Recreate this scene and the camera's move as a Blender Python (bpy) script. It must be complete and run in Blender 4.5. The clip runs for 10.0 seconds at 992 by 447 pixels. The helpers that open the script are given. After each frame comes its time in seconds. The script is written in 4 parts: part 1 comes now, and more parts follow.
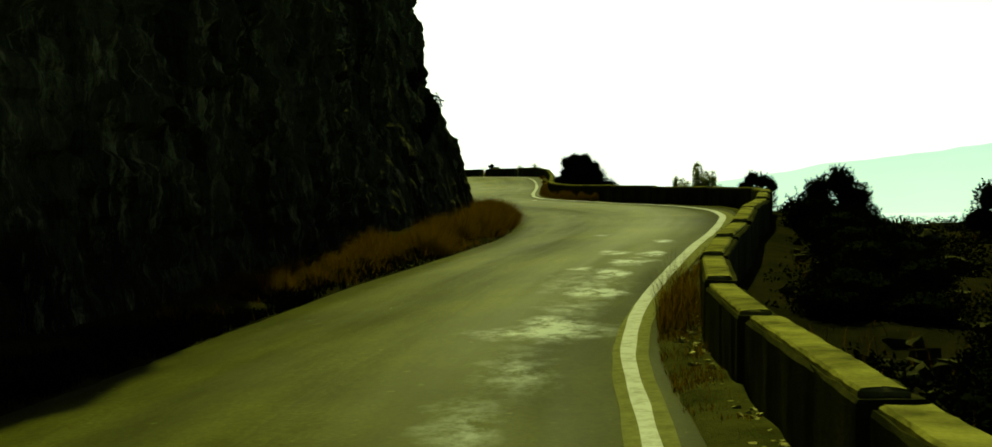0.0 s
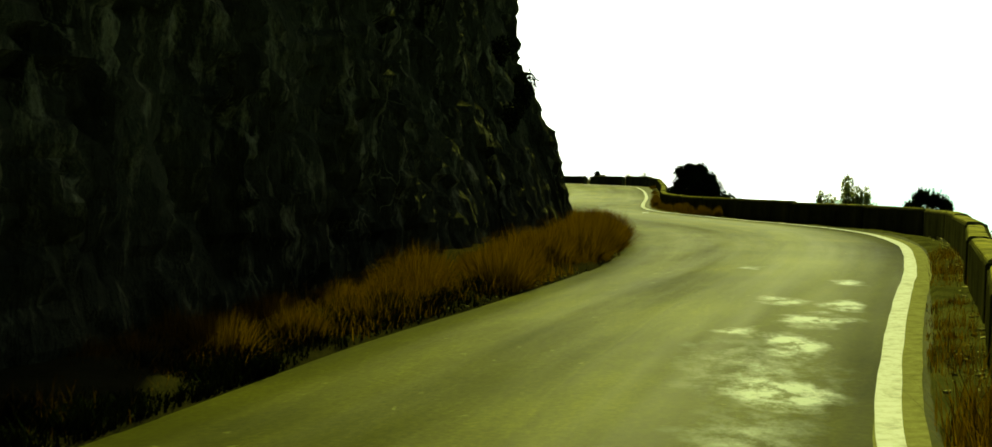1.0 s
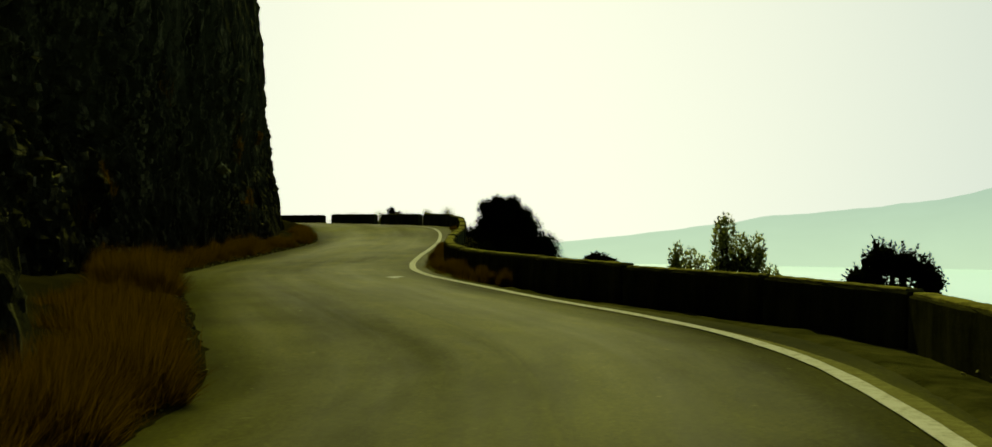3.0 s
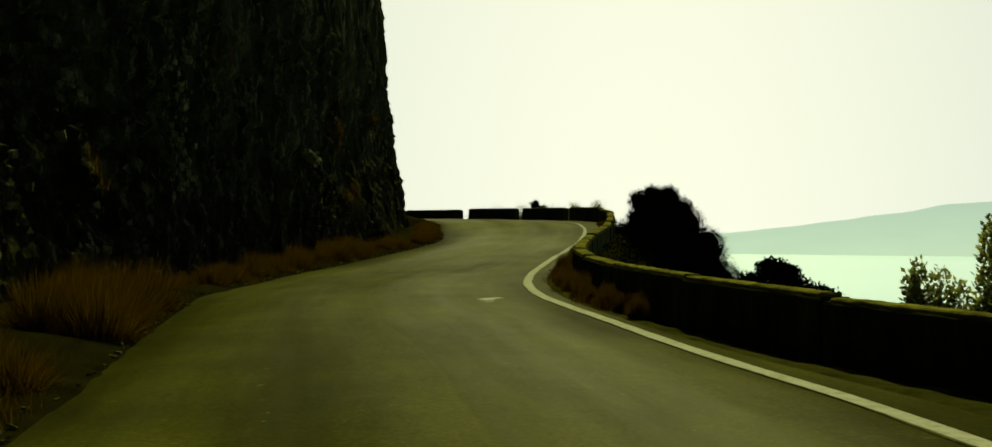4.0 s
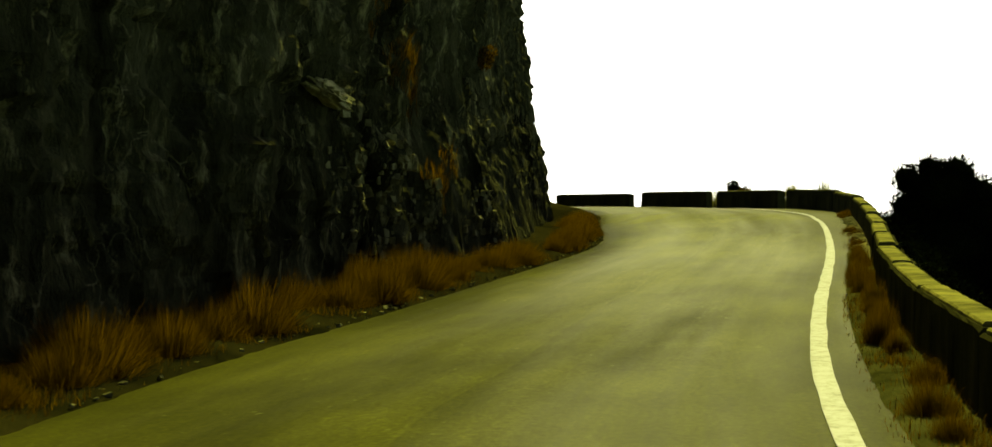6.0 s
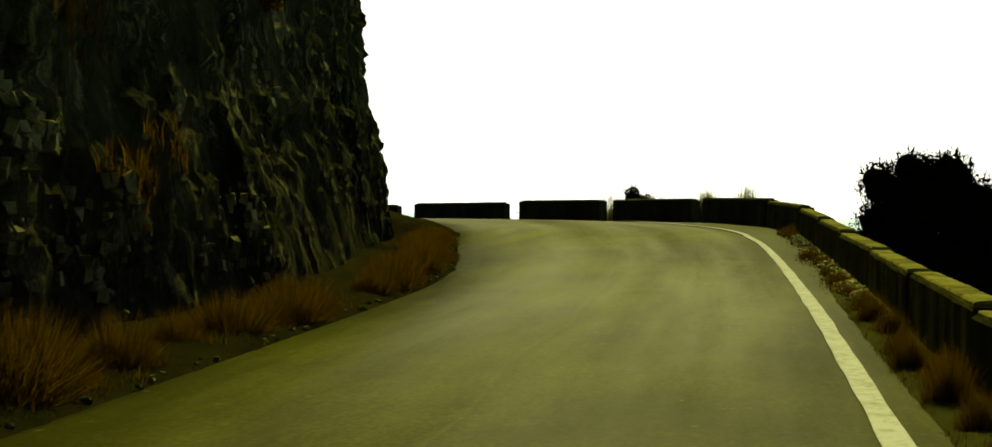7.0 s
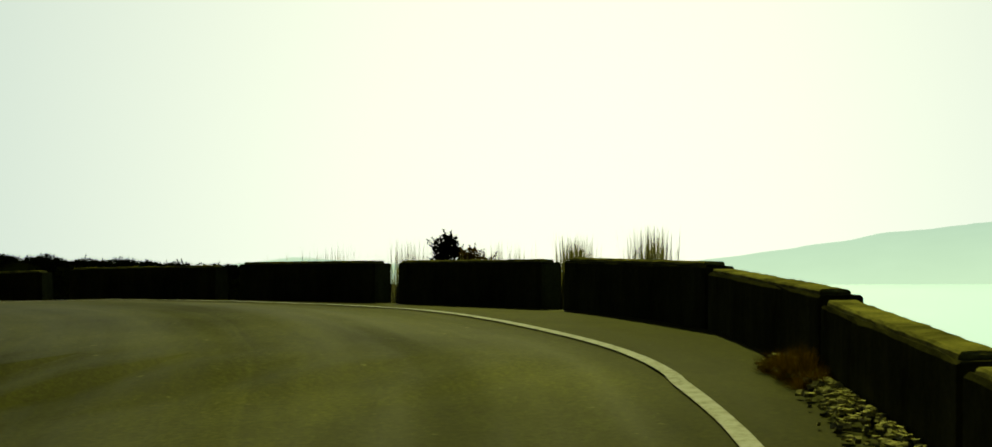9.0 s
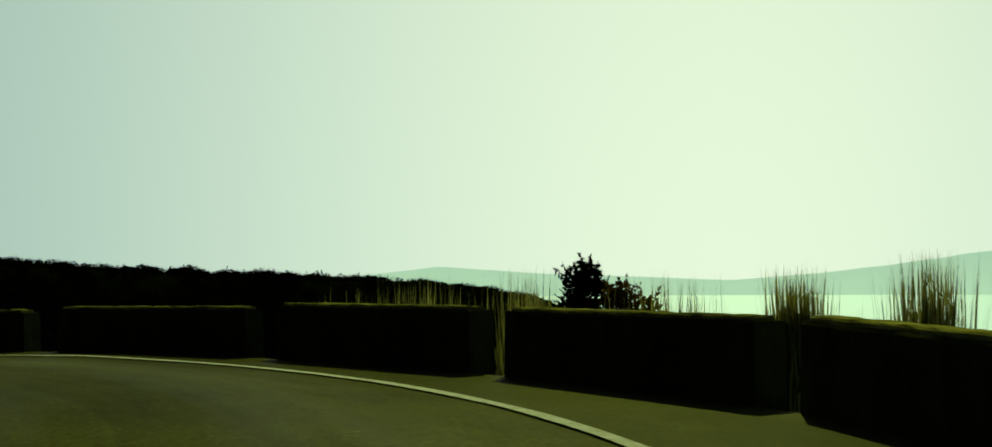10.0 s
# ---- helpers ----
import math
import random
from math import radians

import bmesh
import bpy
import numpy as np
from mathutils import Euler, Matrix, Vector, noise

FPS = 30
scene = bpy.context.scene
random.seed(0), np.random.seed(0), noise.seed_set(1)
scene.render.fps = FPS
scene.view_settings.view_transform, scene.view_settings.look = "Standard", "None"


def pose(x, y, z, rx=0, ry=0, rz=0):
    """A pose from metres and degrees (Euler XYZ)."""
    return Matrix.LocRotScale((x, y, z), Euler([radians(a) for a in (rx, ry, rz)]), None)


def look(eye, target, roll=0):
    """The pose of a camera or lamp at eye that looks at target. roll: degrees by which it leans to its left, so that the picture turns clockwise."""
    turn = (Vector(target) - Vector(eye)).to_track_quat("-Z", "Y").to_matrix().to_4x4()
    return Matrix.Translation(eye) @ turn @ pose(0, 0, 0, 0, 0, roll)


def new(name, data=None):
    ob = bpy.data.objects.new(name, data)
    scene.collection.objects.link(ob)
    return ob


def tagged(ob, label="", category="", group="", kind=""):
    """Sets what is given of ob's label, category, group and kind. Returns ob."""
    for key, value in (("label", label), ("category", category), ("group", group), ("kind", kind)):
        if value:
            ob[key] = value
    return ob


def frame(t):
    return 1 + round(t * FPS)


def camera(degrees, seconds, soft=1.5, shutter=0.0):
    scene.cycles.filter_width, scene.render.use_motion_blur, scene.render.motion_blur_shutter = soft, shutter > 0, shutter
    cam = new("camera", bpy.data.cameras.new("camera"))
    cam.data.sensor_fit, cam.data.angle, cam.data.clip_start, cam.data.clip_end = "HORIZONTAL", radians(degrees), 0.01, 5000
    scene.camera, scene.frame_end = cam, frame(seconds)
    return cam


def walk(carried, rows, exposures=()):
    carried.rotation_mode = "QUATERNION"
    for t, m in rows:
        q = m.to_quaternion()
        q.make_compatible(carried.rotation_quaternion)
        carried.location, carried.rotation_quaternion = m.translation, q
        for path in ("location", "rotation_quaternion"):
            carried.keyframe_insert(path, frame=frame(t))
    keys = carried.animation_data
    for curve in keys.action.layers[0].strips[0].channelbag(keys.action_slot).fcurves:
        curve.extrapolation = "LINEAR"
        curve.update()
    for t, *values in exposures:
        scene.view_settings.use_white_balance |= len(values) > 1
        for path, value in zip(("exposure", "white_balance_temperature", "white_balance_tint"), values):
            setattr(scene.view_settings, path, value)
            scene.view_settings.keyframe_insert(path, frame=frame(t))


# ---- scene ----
import itertools

cam = camera(40.0, 10.0, 1.5, 0.07)
PATH = [
    (0, (0.007, -0.021, 1.304), (-0.460, 9.967, 1.163), -0.64),
    (0.5, (-0.168, 3.056, 1.325), (-1.553, 12.959, 1.184), 0.78),
    (1, (-0.305, 6.460, 1.339), (-1.526, 16.385, 1.246), 1.79),
    (1.5, (-0.233, 10.071, 1.374), (-0.891, 20.049, 1.432), 1.89),
    (2, (0.064, 13.645, 1.451), (0.020, 23.643, 1.611), 2.04),
    (2.2, (0.230, 15.079, 1.504), (0.399, 25.076, 1.703), 2.12),
    (3.3, (1.378, 23.978, 2.076), (1.130, 33.973, 2.250), -0.26),
    (3.5, (1.479, 25.308, 2.102), (0.956, 35.294, 2.255), -0.39),
    (4, (1.476, 28.663, 2.207), (0.208, 38.581, 2.321), 0.47),
    (4.5, (1.188, 32.100, 2.302), (-0.862, 41.887, 2.396), 0.42),
    (5, (0.635, 35.607, 2.421), (-1.922, 45.275, 2.446), 0.74),
    (5.2, (0.354, 37.029, 2.478), (-2.309, 46.668, 2.467), 0.68),
    (6.3, (-1.220, 46.525, 2.653), (-3.552, 56.250, 2.630), 0.21),
    (6.5, (-1.433, 48.260, 2.682), (-3.618, 58.019, 2.690), 0.22),
    (7, (-1.873, 52.575, 2.762), (-3.564, 62.431, 2.806), 0.55),
    (7.5, (-2.084, 56.718, 2.877), (-3.233, 66.650, 3.025), 0.36),
    (8, (-2.124, 60.587, 3.058), (-2.924, 70.551, 3.315), 0.03),
    (8.5, (-2.032, 64.335, 3.217), (-2.824, 74.300, 3.481), -0.55),
    (9, (-1.975, 67.842, 3.338), (-2.812, 77.8, 3.697), -0.3),
    (9.5, (-2.11, 71.202, 3.515), (-3.29, 81.123, 3.843), 0.15),
    (10, (-2.69, 74.193, 3.677), (-4.561, 84.009, 4.11), -0.28),
]
EXPOSURES = [(t, stops, 40000, tint) for t, stops, tint in ((0.0, -0.45, -62.0), (0.5, 0.05, -60.0), (1.0, 0.25, -59.0), (2.2, -0.3, -53.0), (3.3, -1.07, -50.0), (4.5, -1.0, -50.0), (5.0, -0.05, -49.0), (6.3, 0.4, -46.0), (7.5, -0.75, -46.0), (8.5, -0.85, -49.0), (9.3, -0.95, -57.0), (10.0, -1.2, -67.0))]
walk(cam, [(t, look(eye, target, roll)) for t, eye, target, roll in PATH], EXPOSURES)

# ---- daylight: hazy sky, sun high ahead ----
SUN_ELEVATION, SUN_AZIMUTH = 41.0, 1.0   # azimuth in degrees to the left of +y
world = bpy.data.worlds.new("sky")
scene.world = world
world.use_nodes = True
wn = world.node_tree
sky = wn.nodes.new("ShaderNodeTexSky")
sky.sky_type, sky.sun_disc = "NISHITA", False
sky.sun_elevation, sky.sun_rotation = radians(SUN_ELEVATION), radians(-SUN_AZIMUTH)
sky.air_density, sky.dust_density, sky.ozone_density = 1.0, 0.8, 1.0
bg = wn.nodes["Background"]
# sea haze: whitens the sky and brightens it round the sun
sa, se = radians(SUN_AZIMUTH), radians(SUN_ELEVATION)
SUN_WAY = Vector((-math.sin(sa) * math.cos(se), math.cos(sa) * math.cos(se), math.sin(se)))
haze = wn.nodes.new("ShaderNodeMix")
haze.data_type, haze.blend_type = "RGBA", "MULTIPLY"
haze.inputs[0].default_value, haze.inputs[7].default_value = 1.0, (1.28, 1.0, 1.58, 1)
wn.links.new(sky.outputs["Color"], haze.inputs[6])
wn.links.new(haze.outputs[2], bg.inputs["Color"])
wg = wn.nodes.new("ShaderNodeTexCoord")
dot = wn.nodes.new("ShaderNodeVectorMath")
dot.operation, dot.inputs[1].default_value = "DOT_PRODUCT", SUN_WAY
wn.links.new(wg.outputs["Generated"], dot.inputs[0])


def world_math(operation, a, b):
    m = wn.nodes.new("ShaderNodeMath")
    m.operation = operation
    for sock, v in zip(m.inputs, (a, b)):
        if isinstance(v, (int, float)):
            sock.default_value = v
        else:
            wn.links.new(v, sock)
    return m.outputs[0]


aureole = world_math("POWER", world_math("MAXIMUM", dot.outputs["Value"], 0.0), 0.88)
# haze: the lowest sky and what lies under the horizon take one even colour
wt, ws, wc, wm = (wn.nodes.new(k) for k in ("ShaderNodeTexCoord", "ShaderNodeSeparateXYZ", "ShaderNodeCombineXYZ", "ShaderNodeMath"))
wm.operation = "MAXIMUM"
wm.inputs[1].default_value = 0.28
wn.links.new(wt.outputs["Generated"], ws.inputs[0])
for k in (0, 1):
    wn.links.new(ws.outputs[k], wc.inputs[k])
wn.links.new(ws.outputs[2], wm.inputs[0])
wn.links.new(wm.outputs[0], wc.inputs[2])
wn.links.new(wc.outputs[0], sky.inputs["Vector"])
# the haze thins towards the zenith
thin = world_math("SUBTRACT", 1.0, world_math("MULTIPLY", world_math("MAXIMUM", ws.outputs[2], 0.0), 0.75))
wn.links.new(world_math("MULTIPLY", world_math("ADD", world_math("MULTIPLY", aureole, 0.275), 0.013), thin), bg.inputs["Strength"])

sun = new("sun", bpy.data.lights.new("sun", "SUN"))
sun.data.energy, sun.data.angle, sun.data.color = 7.0, radians(0.8), (1.0, 0.9, 0.52)
sun.matrix_world = look((0, 0, 60), Vector((0, 0, 60)) - SUN_WAY)


# ---- materials ----
def nodes_of(name):
    m = bpy.data.materials.new(name)
    m.use_nodes = True
    return m, m.node_tree.nodes, m.node_tree.links, m.node_tree.nodes["Principled BSDF"]


def noise_node(nd, ln, scale, detail=5.0, rough=0.6, stretch=None, coord="Object"):
    tc = nd.new("ShaderNodeTexCoord")
    out = tc.outputs[coord]
    if stretch:
        mp = nd.new("ShaderNodeMapping")
        mp.inputs["Scale"].default_value = stretch
        ln.new(out, mp.inputs["Vector"])
        out = mp.outputs["Vector"]
    n = nd.new("ShaderNodeTexNoise")
    n.inputs["Scale"].default_value, n.inputs["Detail"].default_value, n.inputs["Roughness"].default_value = scale, detail, rough
    ln.new(out, n.inputs["Vector"])
    return n.outputs["Fac"]


def ramp(nd, ln, fac, stops):
    r = nd.new("ShaderNodeValToRGB")
    e = r.color_ramp.elements
    while len(e) < len(stops):
        e.new(0.5)
    for el, (p, c) in zip(e, stops):
        el.position, el.color = p, (*c, 1)
    ln.new(fac, r.inputs["Fac"])
    return r.outputs["Color"]


def mix(nd, ln, fac, a, b, mode="MIX"):
    m = nd.new("ShaderNodeMix")
    m.data_type, m.blend_type = "RGBA", mode
    for sock, v in ((m.inputs[0], fac), (m.inputs[6], a), (m.inputs[7], b)):
        if isinstance(v, (int, float)):
            sock.default_value = v
        elif isinstance(v, tuple):
            sock.default_value = (*v, 1)
        else:
            ln.new(v, sock)
    return m.outputs[2]


def bump(nd, ln, bsdf, height, strength, distance):
    b = nd.new("ShaderNodeBump")
    b.inputs["Strength"].default_value, b.inputs["Distance"].default_value = strength, distance
    ln.new(height, b.inputs["Height"])
    ln.new(b.outputs["Normal"], bsdf.inputs["Normal"])


def surface(name, dark, light, scale, roughness=0.85, fine=60.0, relief=0.3, depth=0.02, stretch=None):
    """A two-scale mottled surface: broad stains, fine grain and a little relief."""
    m, nd, ln, bs = nodes_of(name)
    broad = noise_node(nd, ln, scale, 6, 0.65, stretch)
    grain = noise_node(nd, ln, fine, 4, 0.7)
    col = ramp(nd, ln, broad, [(0.32, dark), (0.68, light)])
    col = mix(nd, ln, 0.55, col, ramp(nd, ln, grain, [(0.3, (0.45, 0.45, 0.45)), (0.7, (1, 1, 1))]), "MULTIPLY")
    ln.new(col, bs.inputs["Base Color"])
    bs.inputs["Roughness"].default_value = roughness
    bs.inputs["Specular IOR Level"].default_value = 0.0
    bump(nd, ln, bs, grain, relief, depth)
    return m




def rock():
    """Fractured rock: dark faces, paler broken streaks, cracks that run steeply."""
    m, nd, ln, bs = nodes_of("rock")
    broad = noise_node(nd, ln, 0.8, 6, 0.65, (1, 1, 0.4))
    streak = noise_node(nd, ln, 3.0, 6, 0.75, (1, 1, 0.3))
    grain = noise_node(nd, ln, 16.0, 5, 0.75, (1, 1, 0.6))
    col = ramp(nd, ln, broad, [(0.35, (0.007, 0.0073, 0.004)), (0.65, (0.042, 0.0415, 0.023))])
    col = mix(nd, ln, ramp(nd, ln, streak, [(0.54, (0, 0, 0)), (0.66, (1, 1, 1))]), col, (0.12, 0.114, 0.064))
    col = mix(nd, ln, 0.6, col, ramp(nd, ln, grain, [(0.3, (0.3, 0.3, 0.3)), (0.7, (1.2, 1.2, 1.2))]), "MULTIPLY")
    # thin pale lines along the joints, broken up
    vm, vd = nd.new("ShaderNodeMapping"), nd.new("ShaderNodeTexVoronoi")
    vm.inputs["Scale"].default_value = (1, 1, 0.45)
    vd.feature, vd.inputs["Scale"].default_value = "DISTANCE_TO_EDGE", 2.6
    vt, vw = nd.new("ShaderNodeTexCoord"), nd.new("ShaderNodeVectorMath")
    vn = nd.new("ShaderNodeTexNoise")
    vn.inputs["Scale"].default_value, vn.inputs["Detail"].default_value = 3.0, 5
    vw.operation, vw.inputs[1].default_value = "MULTIPLY_ADD", (0.35, 0.35, 0.5)
    ln.new(vt.outputs["Object"], vn.inputs["Vector"])
    ln.new(vn.outputs["Color"], vw.inputs[0]), ln.new(vt.outputs["Object"], vw.inputs[2])
    ln.new(vw.outputs[0], vm.inputs["Vector"]), ln.new(vm.outputs["Vector"], vd.inputs["Vector"])
    pale_line = ramp(nd, ln, vd.outputs["Distance"], [(0.0, (0.8, 0.8, 0.8)), (0.022, (0, 0, 0))])
    pale_line = mix(nd, ln, 1.0, pale_line, ramp(nd, ln, noise_node(nd, ln, 0.7, 4, 0.7), [(0.54, (0, 0, 0)), (0.66, (1, 1, 1))]), "MULTIPLY")
    col = mix(nd, ln, pale_line, col, (0.13, 0.125, 0.08))
    ln.new(col, bs.inputs["Base Color"])
    bs.inputs["Roughness"].default_value = 0.9
    bs.inputs["Specular IOR Level"].default_value = 0.0
    tc, mp, vo = nd.new("ShaderNodeTexCoord"), nd.new("ShaderNodeMapping"), nd.new("ShaderNodeTexVoronoi")
    mp.inputs["Scale"].default_value = (1, 1, 0.35)
    vo.inputs["Scale"].default_value = 3.2
    ln.new(tc.outputs["Object"], mp.inputs["Vector"]), ln.new(mp.outputs["Vector"], vo.inputs["Vector"])
    both = nd.new("ShaderNodeMath")
    both.operation = "MULTIPLY_ADD"
    both.inputs[1].default_value = 0.7
    ln.new(streak, both.inputs[0]), ln.new(vo.outputs["Distance"], both.inputs[2])
    last = nd.new("ShaderNodeMath")
    last.operation = "MULTIPLY_ADD"
    last.inputs[1].default_value = 0.25
    ln.new(grain, last.inputs[0]), ln.new(both.outputs[0], last.inputs[2])
    bump(nd, ln, bs, last.outputs[0], 0.9, 0.2)
    return m


ROCK = rock()
EARTH = surface("earth", (0.006, 0.0062, 0.003), (0.024, 0.021, 0.009), 0.8, 0.95, 30.0, 0.6, 0.05)
VERGE = surface("gravel_verge", (0.022, 0.022, 0.009), (0.075, 0.073, 0.032), 1.6, 0.95, 45.0, 0.7, 0.03)
# block bodies toned dark for shaded sides, coping toned pale for sunlit tops
CONCRETE = surface("weathered_shade_concrete", (0.011, 0.011, 0.0055), (0.052, 0.05, 0.023), 2.2, 0.9, 40.0, 0.5, 0.012, (1, 1, 0.5))
COPING = surface("sunlit_cement_coping", (0.05, 0.048, 0.021), (0.25, 0.233, 0.092), 2.4, 0.9, 35.0, 0.5, 0.012)
STONE = surface("pale_stone", (0.12, 0.114, 0.06), (0.46, 0.43, 0.25), 5.0, 0.9, 40.0, 0.5, 0.02)
SLOPE_ROCK = surface("broken_rock", (0.012, 0.0125, 0.0065), (0.085, 0.082, 0.044), 3.0, 0.9, 25.0, 0.6, 0.03)
VERGE_STONE = surface("verge_stone", (0.05, 0.048, 0.026), (0.22, 0.21, 0.12), 5.0, 0.9, 40.0, 0.5, 0.02)
BARK = surface("bark", (0.03, 0.025, 0.018), (0.09, 0.07, 0.05), 6.0, 0.95, 40.0, 0.5, 0.01)
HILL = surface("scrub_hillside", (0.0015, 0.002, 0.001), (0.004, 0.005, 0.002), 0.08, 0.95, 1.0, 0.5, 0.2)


def asphalt():
    m, nd, ln, bs = nodes_of("asphalt")
    broad = noise_node(nd, ln, 0.35, 5, 0.6)
    patch = noise_node(nd, ln, 1.1, 8, 0.7, (1.0, 0.22, 1.0), "UV")
    streak = noise_node(nd, ln, 3.4, 5, 0.65, (1.0, 0.03, 1.0), "UV")
    grain = noise_node(nd, ln, 26.0, 7, 0.85)
    speck = noise_node(nd, ln, 9.0, 3, 0.5)
    # wheel paths: across the road, warped a little along it
    tu = nd.new("ShaderNodeTexCoord")
    su = nd.new("ShaderNodeSeparateXYZ")
    ln.new(tu.outputs["UV"], su.inputs[0])
    wander = nd.new("ShaderNodeMath")
    wander.operation, wander.inputs[1].default_value = "MULTIPLY_ADD", 0.9
    ln.new(noise_node(nd, ln, 0.8, 3, 0.5, (0.6, 0.16, 1.0), "UV"), wander.inputs[0])
    ln.new(su.outputs["X"], wander.inputs[2])
    across = nd.new("ShaderNodeMapRange")
    across.inputs[1].default_value, across.inputs[2].default_value = 0.45, 5.0
    ln.new(wander.outputs[0], across.inputs[0])
    tracks = ramp(nd, ln, across.outputs[0], [(0.0, (0.75, 0.75, 0.75)), (0.2, (1.0, 1.0, 1.0)), (0.3, (0.74, 0.74, 0.72)), (0.42, (1.08, 1.08, 1.06)), (0.497, (1.08, 1.08, 1.06)), (0.502, (1.28, 1.28, 1.25)), (0.508, (0.95, 0.95, 0.93)), (0.53, (1.1, 1.1, 1.08)), (0.58, (1.12, 1.12, 1.1)), (0.68, (0.78, 0.78, 0.76)), (0.8, (1.02, 1.02, 1.0)), (1.0, (0.8, 0.8, 0.8))])
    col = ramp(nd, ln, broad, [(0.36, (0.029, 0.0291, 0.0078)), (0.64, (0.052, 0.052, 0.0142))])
    col = mix(nd, ln, 1.0, col, tracks, "MULTIPLY")
    col = mix(nd, ln, 0.7, col, ramp(nd, ln, patch, [(0.36, (0.5, 0.51, 0.46)), (0.5, (1, 1, 1)), (0.66, (1.5, 1.5, 1.45))]), "MULTIPLY")
    col = mix(nd, ln, 0.3, col, ramp(nd, ln, streak, [(0.34, (0.7, 0.7, 0.7)), (0.66, (1.2, 1.2, 1.18))]), "MULTIPLY")
    col = mix(nd, ln, 0.7, col, ramp(nd, ln, grain, [(0.36, (0.45, 0.45, 0.45)), (0.52, (1.05, 1.05, 1.05)), (0.66, (1.9, 1.9, 1.8))]), "MULTIPLY")
    col = mix(nd, ln, ramp(nd, ln, speck, [(0.7, (0, 0, 0)), (0.76, (0.6, 0.6, 0.6))]), col, (0.13, 0.13, 0.06))
    # pale spill on the asphalt, its blue cast painted for reflected sky: x, y, half width, half length
    tc = nd.new("ShaderNodeTexCoord")
    warp = nd.new("ShaderNodeTexNoise")
    warp.inputs["Scale"].default_value, warp.inputs["Detail"].default_value = 2.2, 4
    ln.new(tc.outputs["Object"], warp.inputs["Vector"])
    moved = nd.new("ShaderNodeVectorMath")
    moved.operation, moved.inputs[1].default_value = "MULTIPLY_ADD", (0.5, 1.0, 0)
    ln.new(warp.outputs["Color"], moved.inputs[0])
    ln.new(tc.outputs["Object"], moved.inputs[2])
    total = None
    for x, y, rx, ry, full in ((-0.05, 11.5, 0.45, 1.1, 1.0), (-0.1, 11.2, 0.95, 0.7, 0.6), (-0.3, 9.2, 0.42, 1.5, 0.3), (-0.55, 7.2, 0.34, 1.3, 0.34), (0.1, 12.9, 0.5, 1.1, 0.3), (0.37, 14.25, 0.42, 0.75, 1.0), (0.3, 15.0, 0.75, 1.8, 0.3), (0.61, 16.1, 0.32, 0.8, 1.0), (0.28, 16.7, 0.26, 0.35, 0.6),
                               (0.89, 17.5, 0.42, 0.6, 1.0), (0.78, 18.8, 0.34, 0.5, 0.6), (1.26, 18.5, 0.28, 0.6, 0.9), (1.59, 20.6, 0.24, 0.5, 0.7), (0.7, 22.5, 0.14, 0.4, 0.4), (-0.85, 46.2, 0.17, 0.45, 1.0)):
        mp = nd.new("ShaderNodeMapping")
        mp.vector_type = "TEXTURE"
        mp.inputs["Location"].default_value, mp.inputs["Scale"].default_value = (x + 0.25, y + 0.5, 0), (0.85 * rx, ry, 1000)
        ln.new(moved.outputs[0], mp.inputs["Vector"])
        g = nd.new("ShaderNodeTexGradient")
        g.gradient_type = "SPHERICAL"
        ln.new(mp.outputs["Vector"], g.inputs["Vector"])
        w = nd.new("ShaderNodeMath")
        w.operation, w.inputs[1].default_value = "MULTIPLY", full
        ln.new(g.outputs["Fac"], w.inputs[0])
        if total is None:
            total = w.outputs[0]
        else:
            a = nd.new("ShaderNodeMath")
            a.operation = "MAXIMUM"
            ln.new(total, a.inputs[0]), ln.new(w.outputs[0], a.inputs[1])
            total = a.outputs[0]
    a = nd.new("ShaderNodeMath")
    a.operation = "MULTIPLY"
    ln.new(total, a.inputs[0])
    ln.new(ramp(nd, ln, noise_node(nd, ln, 3.5, 6, 0.75, (1.3, 0.8, 1)), [(0.4, (0.1, 0.1, 0.1)), (0.62, (1, 1, 1))]), a.inputs[1])
    spill = ramp(nd, ln, a.outputs[0], [(0.02, (0, 0, 0)), (0.15, (0.3, 0.3, 0.3)), (0.4, (1, 1, 1))])
    col = mix(nd, ln, spill, col, (0.34, 0.36, 0.44))
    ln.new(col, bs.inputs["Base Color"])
    ln.new(ramp(nd, ln, streak, [(0.3, (0.54, 0.54, 0.54)), (0.7, (0.64, 0.64, 0.64))]), bs.inputs["Roughness"])
    # polished and matt stretches: the gloss follows the wheel paths and broad, drawn-out patches
    gloss = mix(nd, ln, 1.0, ramp(nd, ln, noise_node(nd, ln, 0.55, 4, 0.6, (0.9, 0.12, 1.0), "UV"), [(0.36, (0.003, 0.003, 0.003)), (0.64, (0.017, 0.017, 0.017))]),
                ramp(nd, ln, across.outputs[0], [(0.05, (0.5, 0.5, 0.5)), (0.3, (1.3, 1.3, 1.3)), (0.48, (0.75, 0.75, 0.75)), (0.68, (1.4, 1.4, 1.4)), (0.95, (0.5, 0.5, 0.5))]), "MULTIPLY")
    ln.new(gloss, bs.inputs["Specular IOR Level"])
    bs.inputs["Specular Tint"].default_value = (1.0, 0.88, 0.4, 1)   # yellows the sky's reflection on the road
    bump(nd, ln, bs, grain, 0.2, 0.004)
    return m


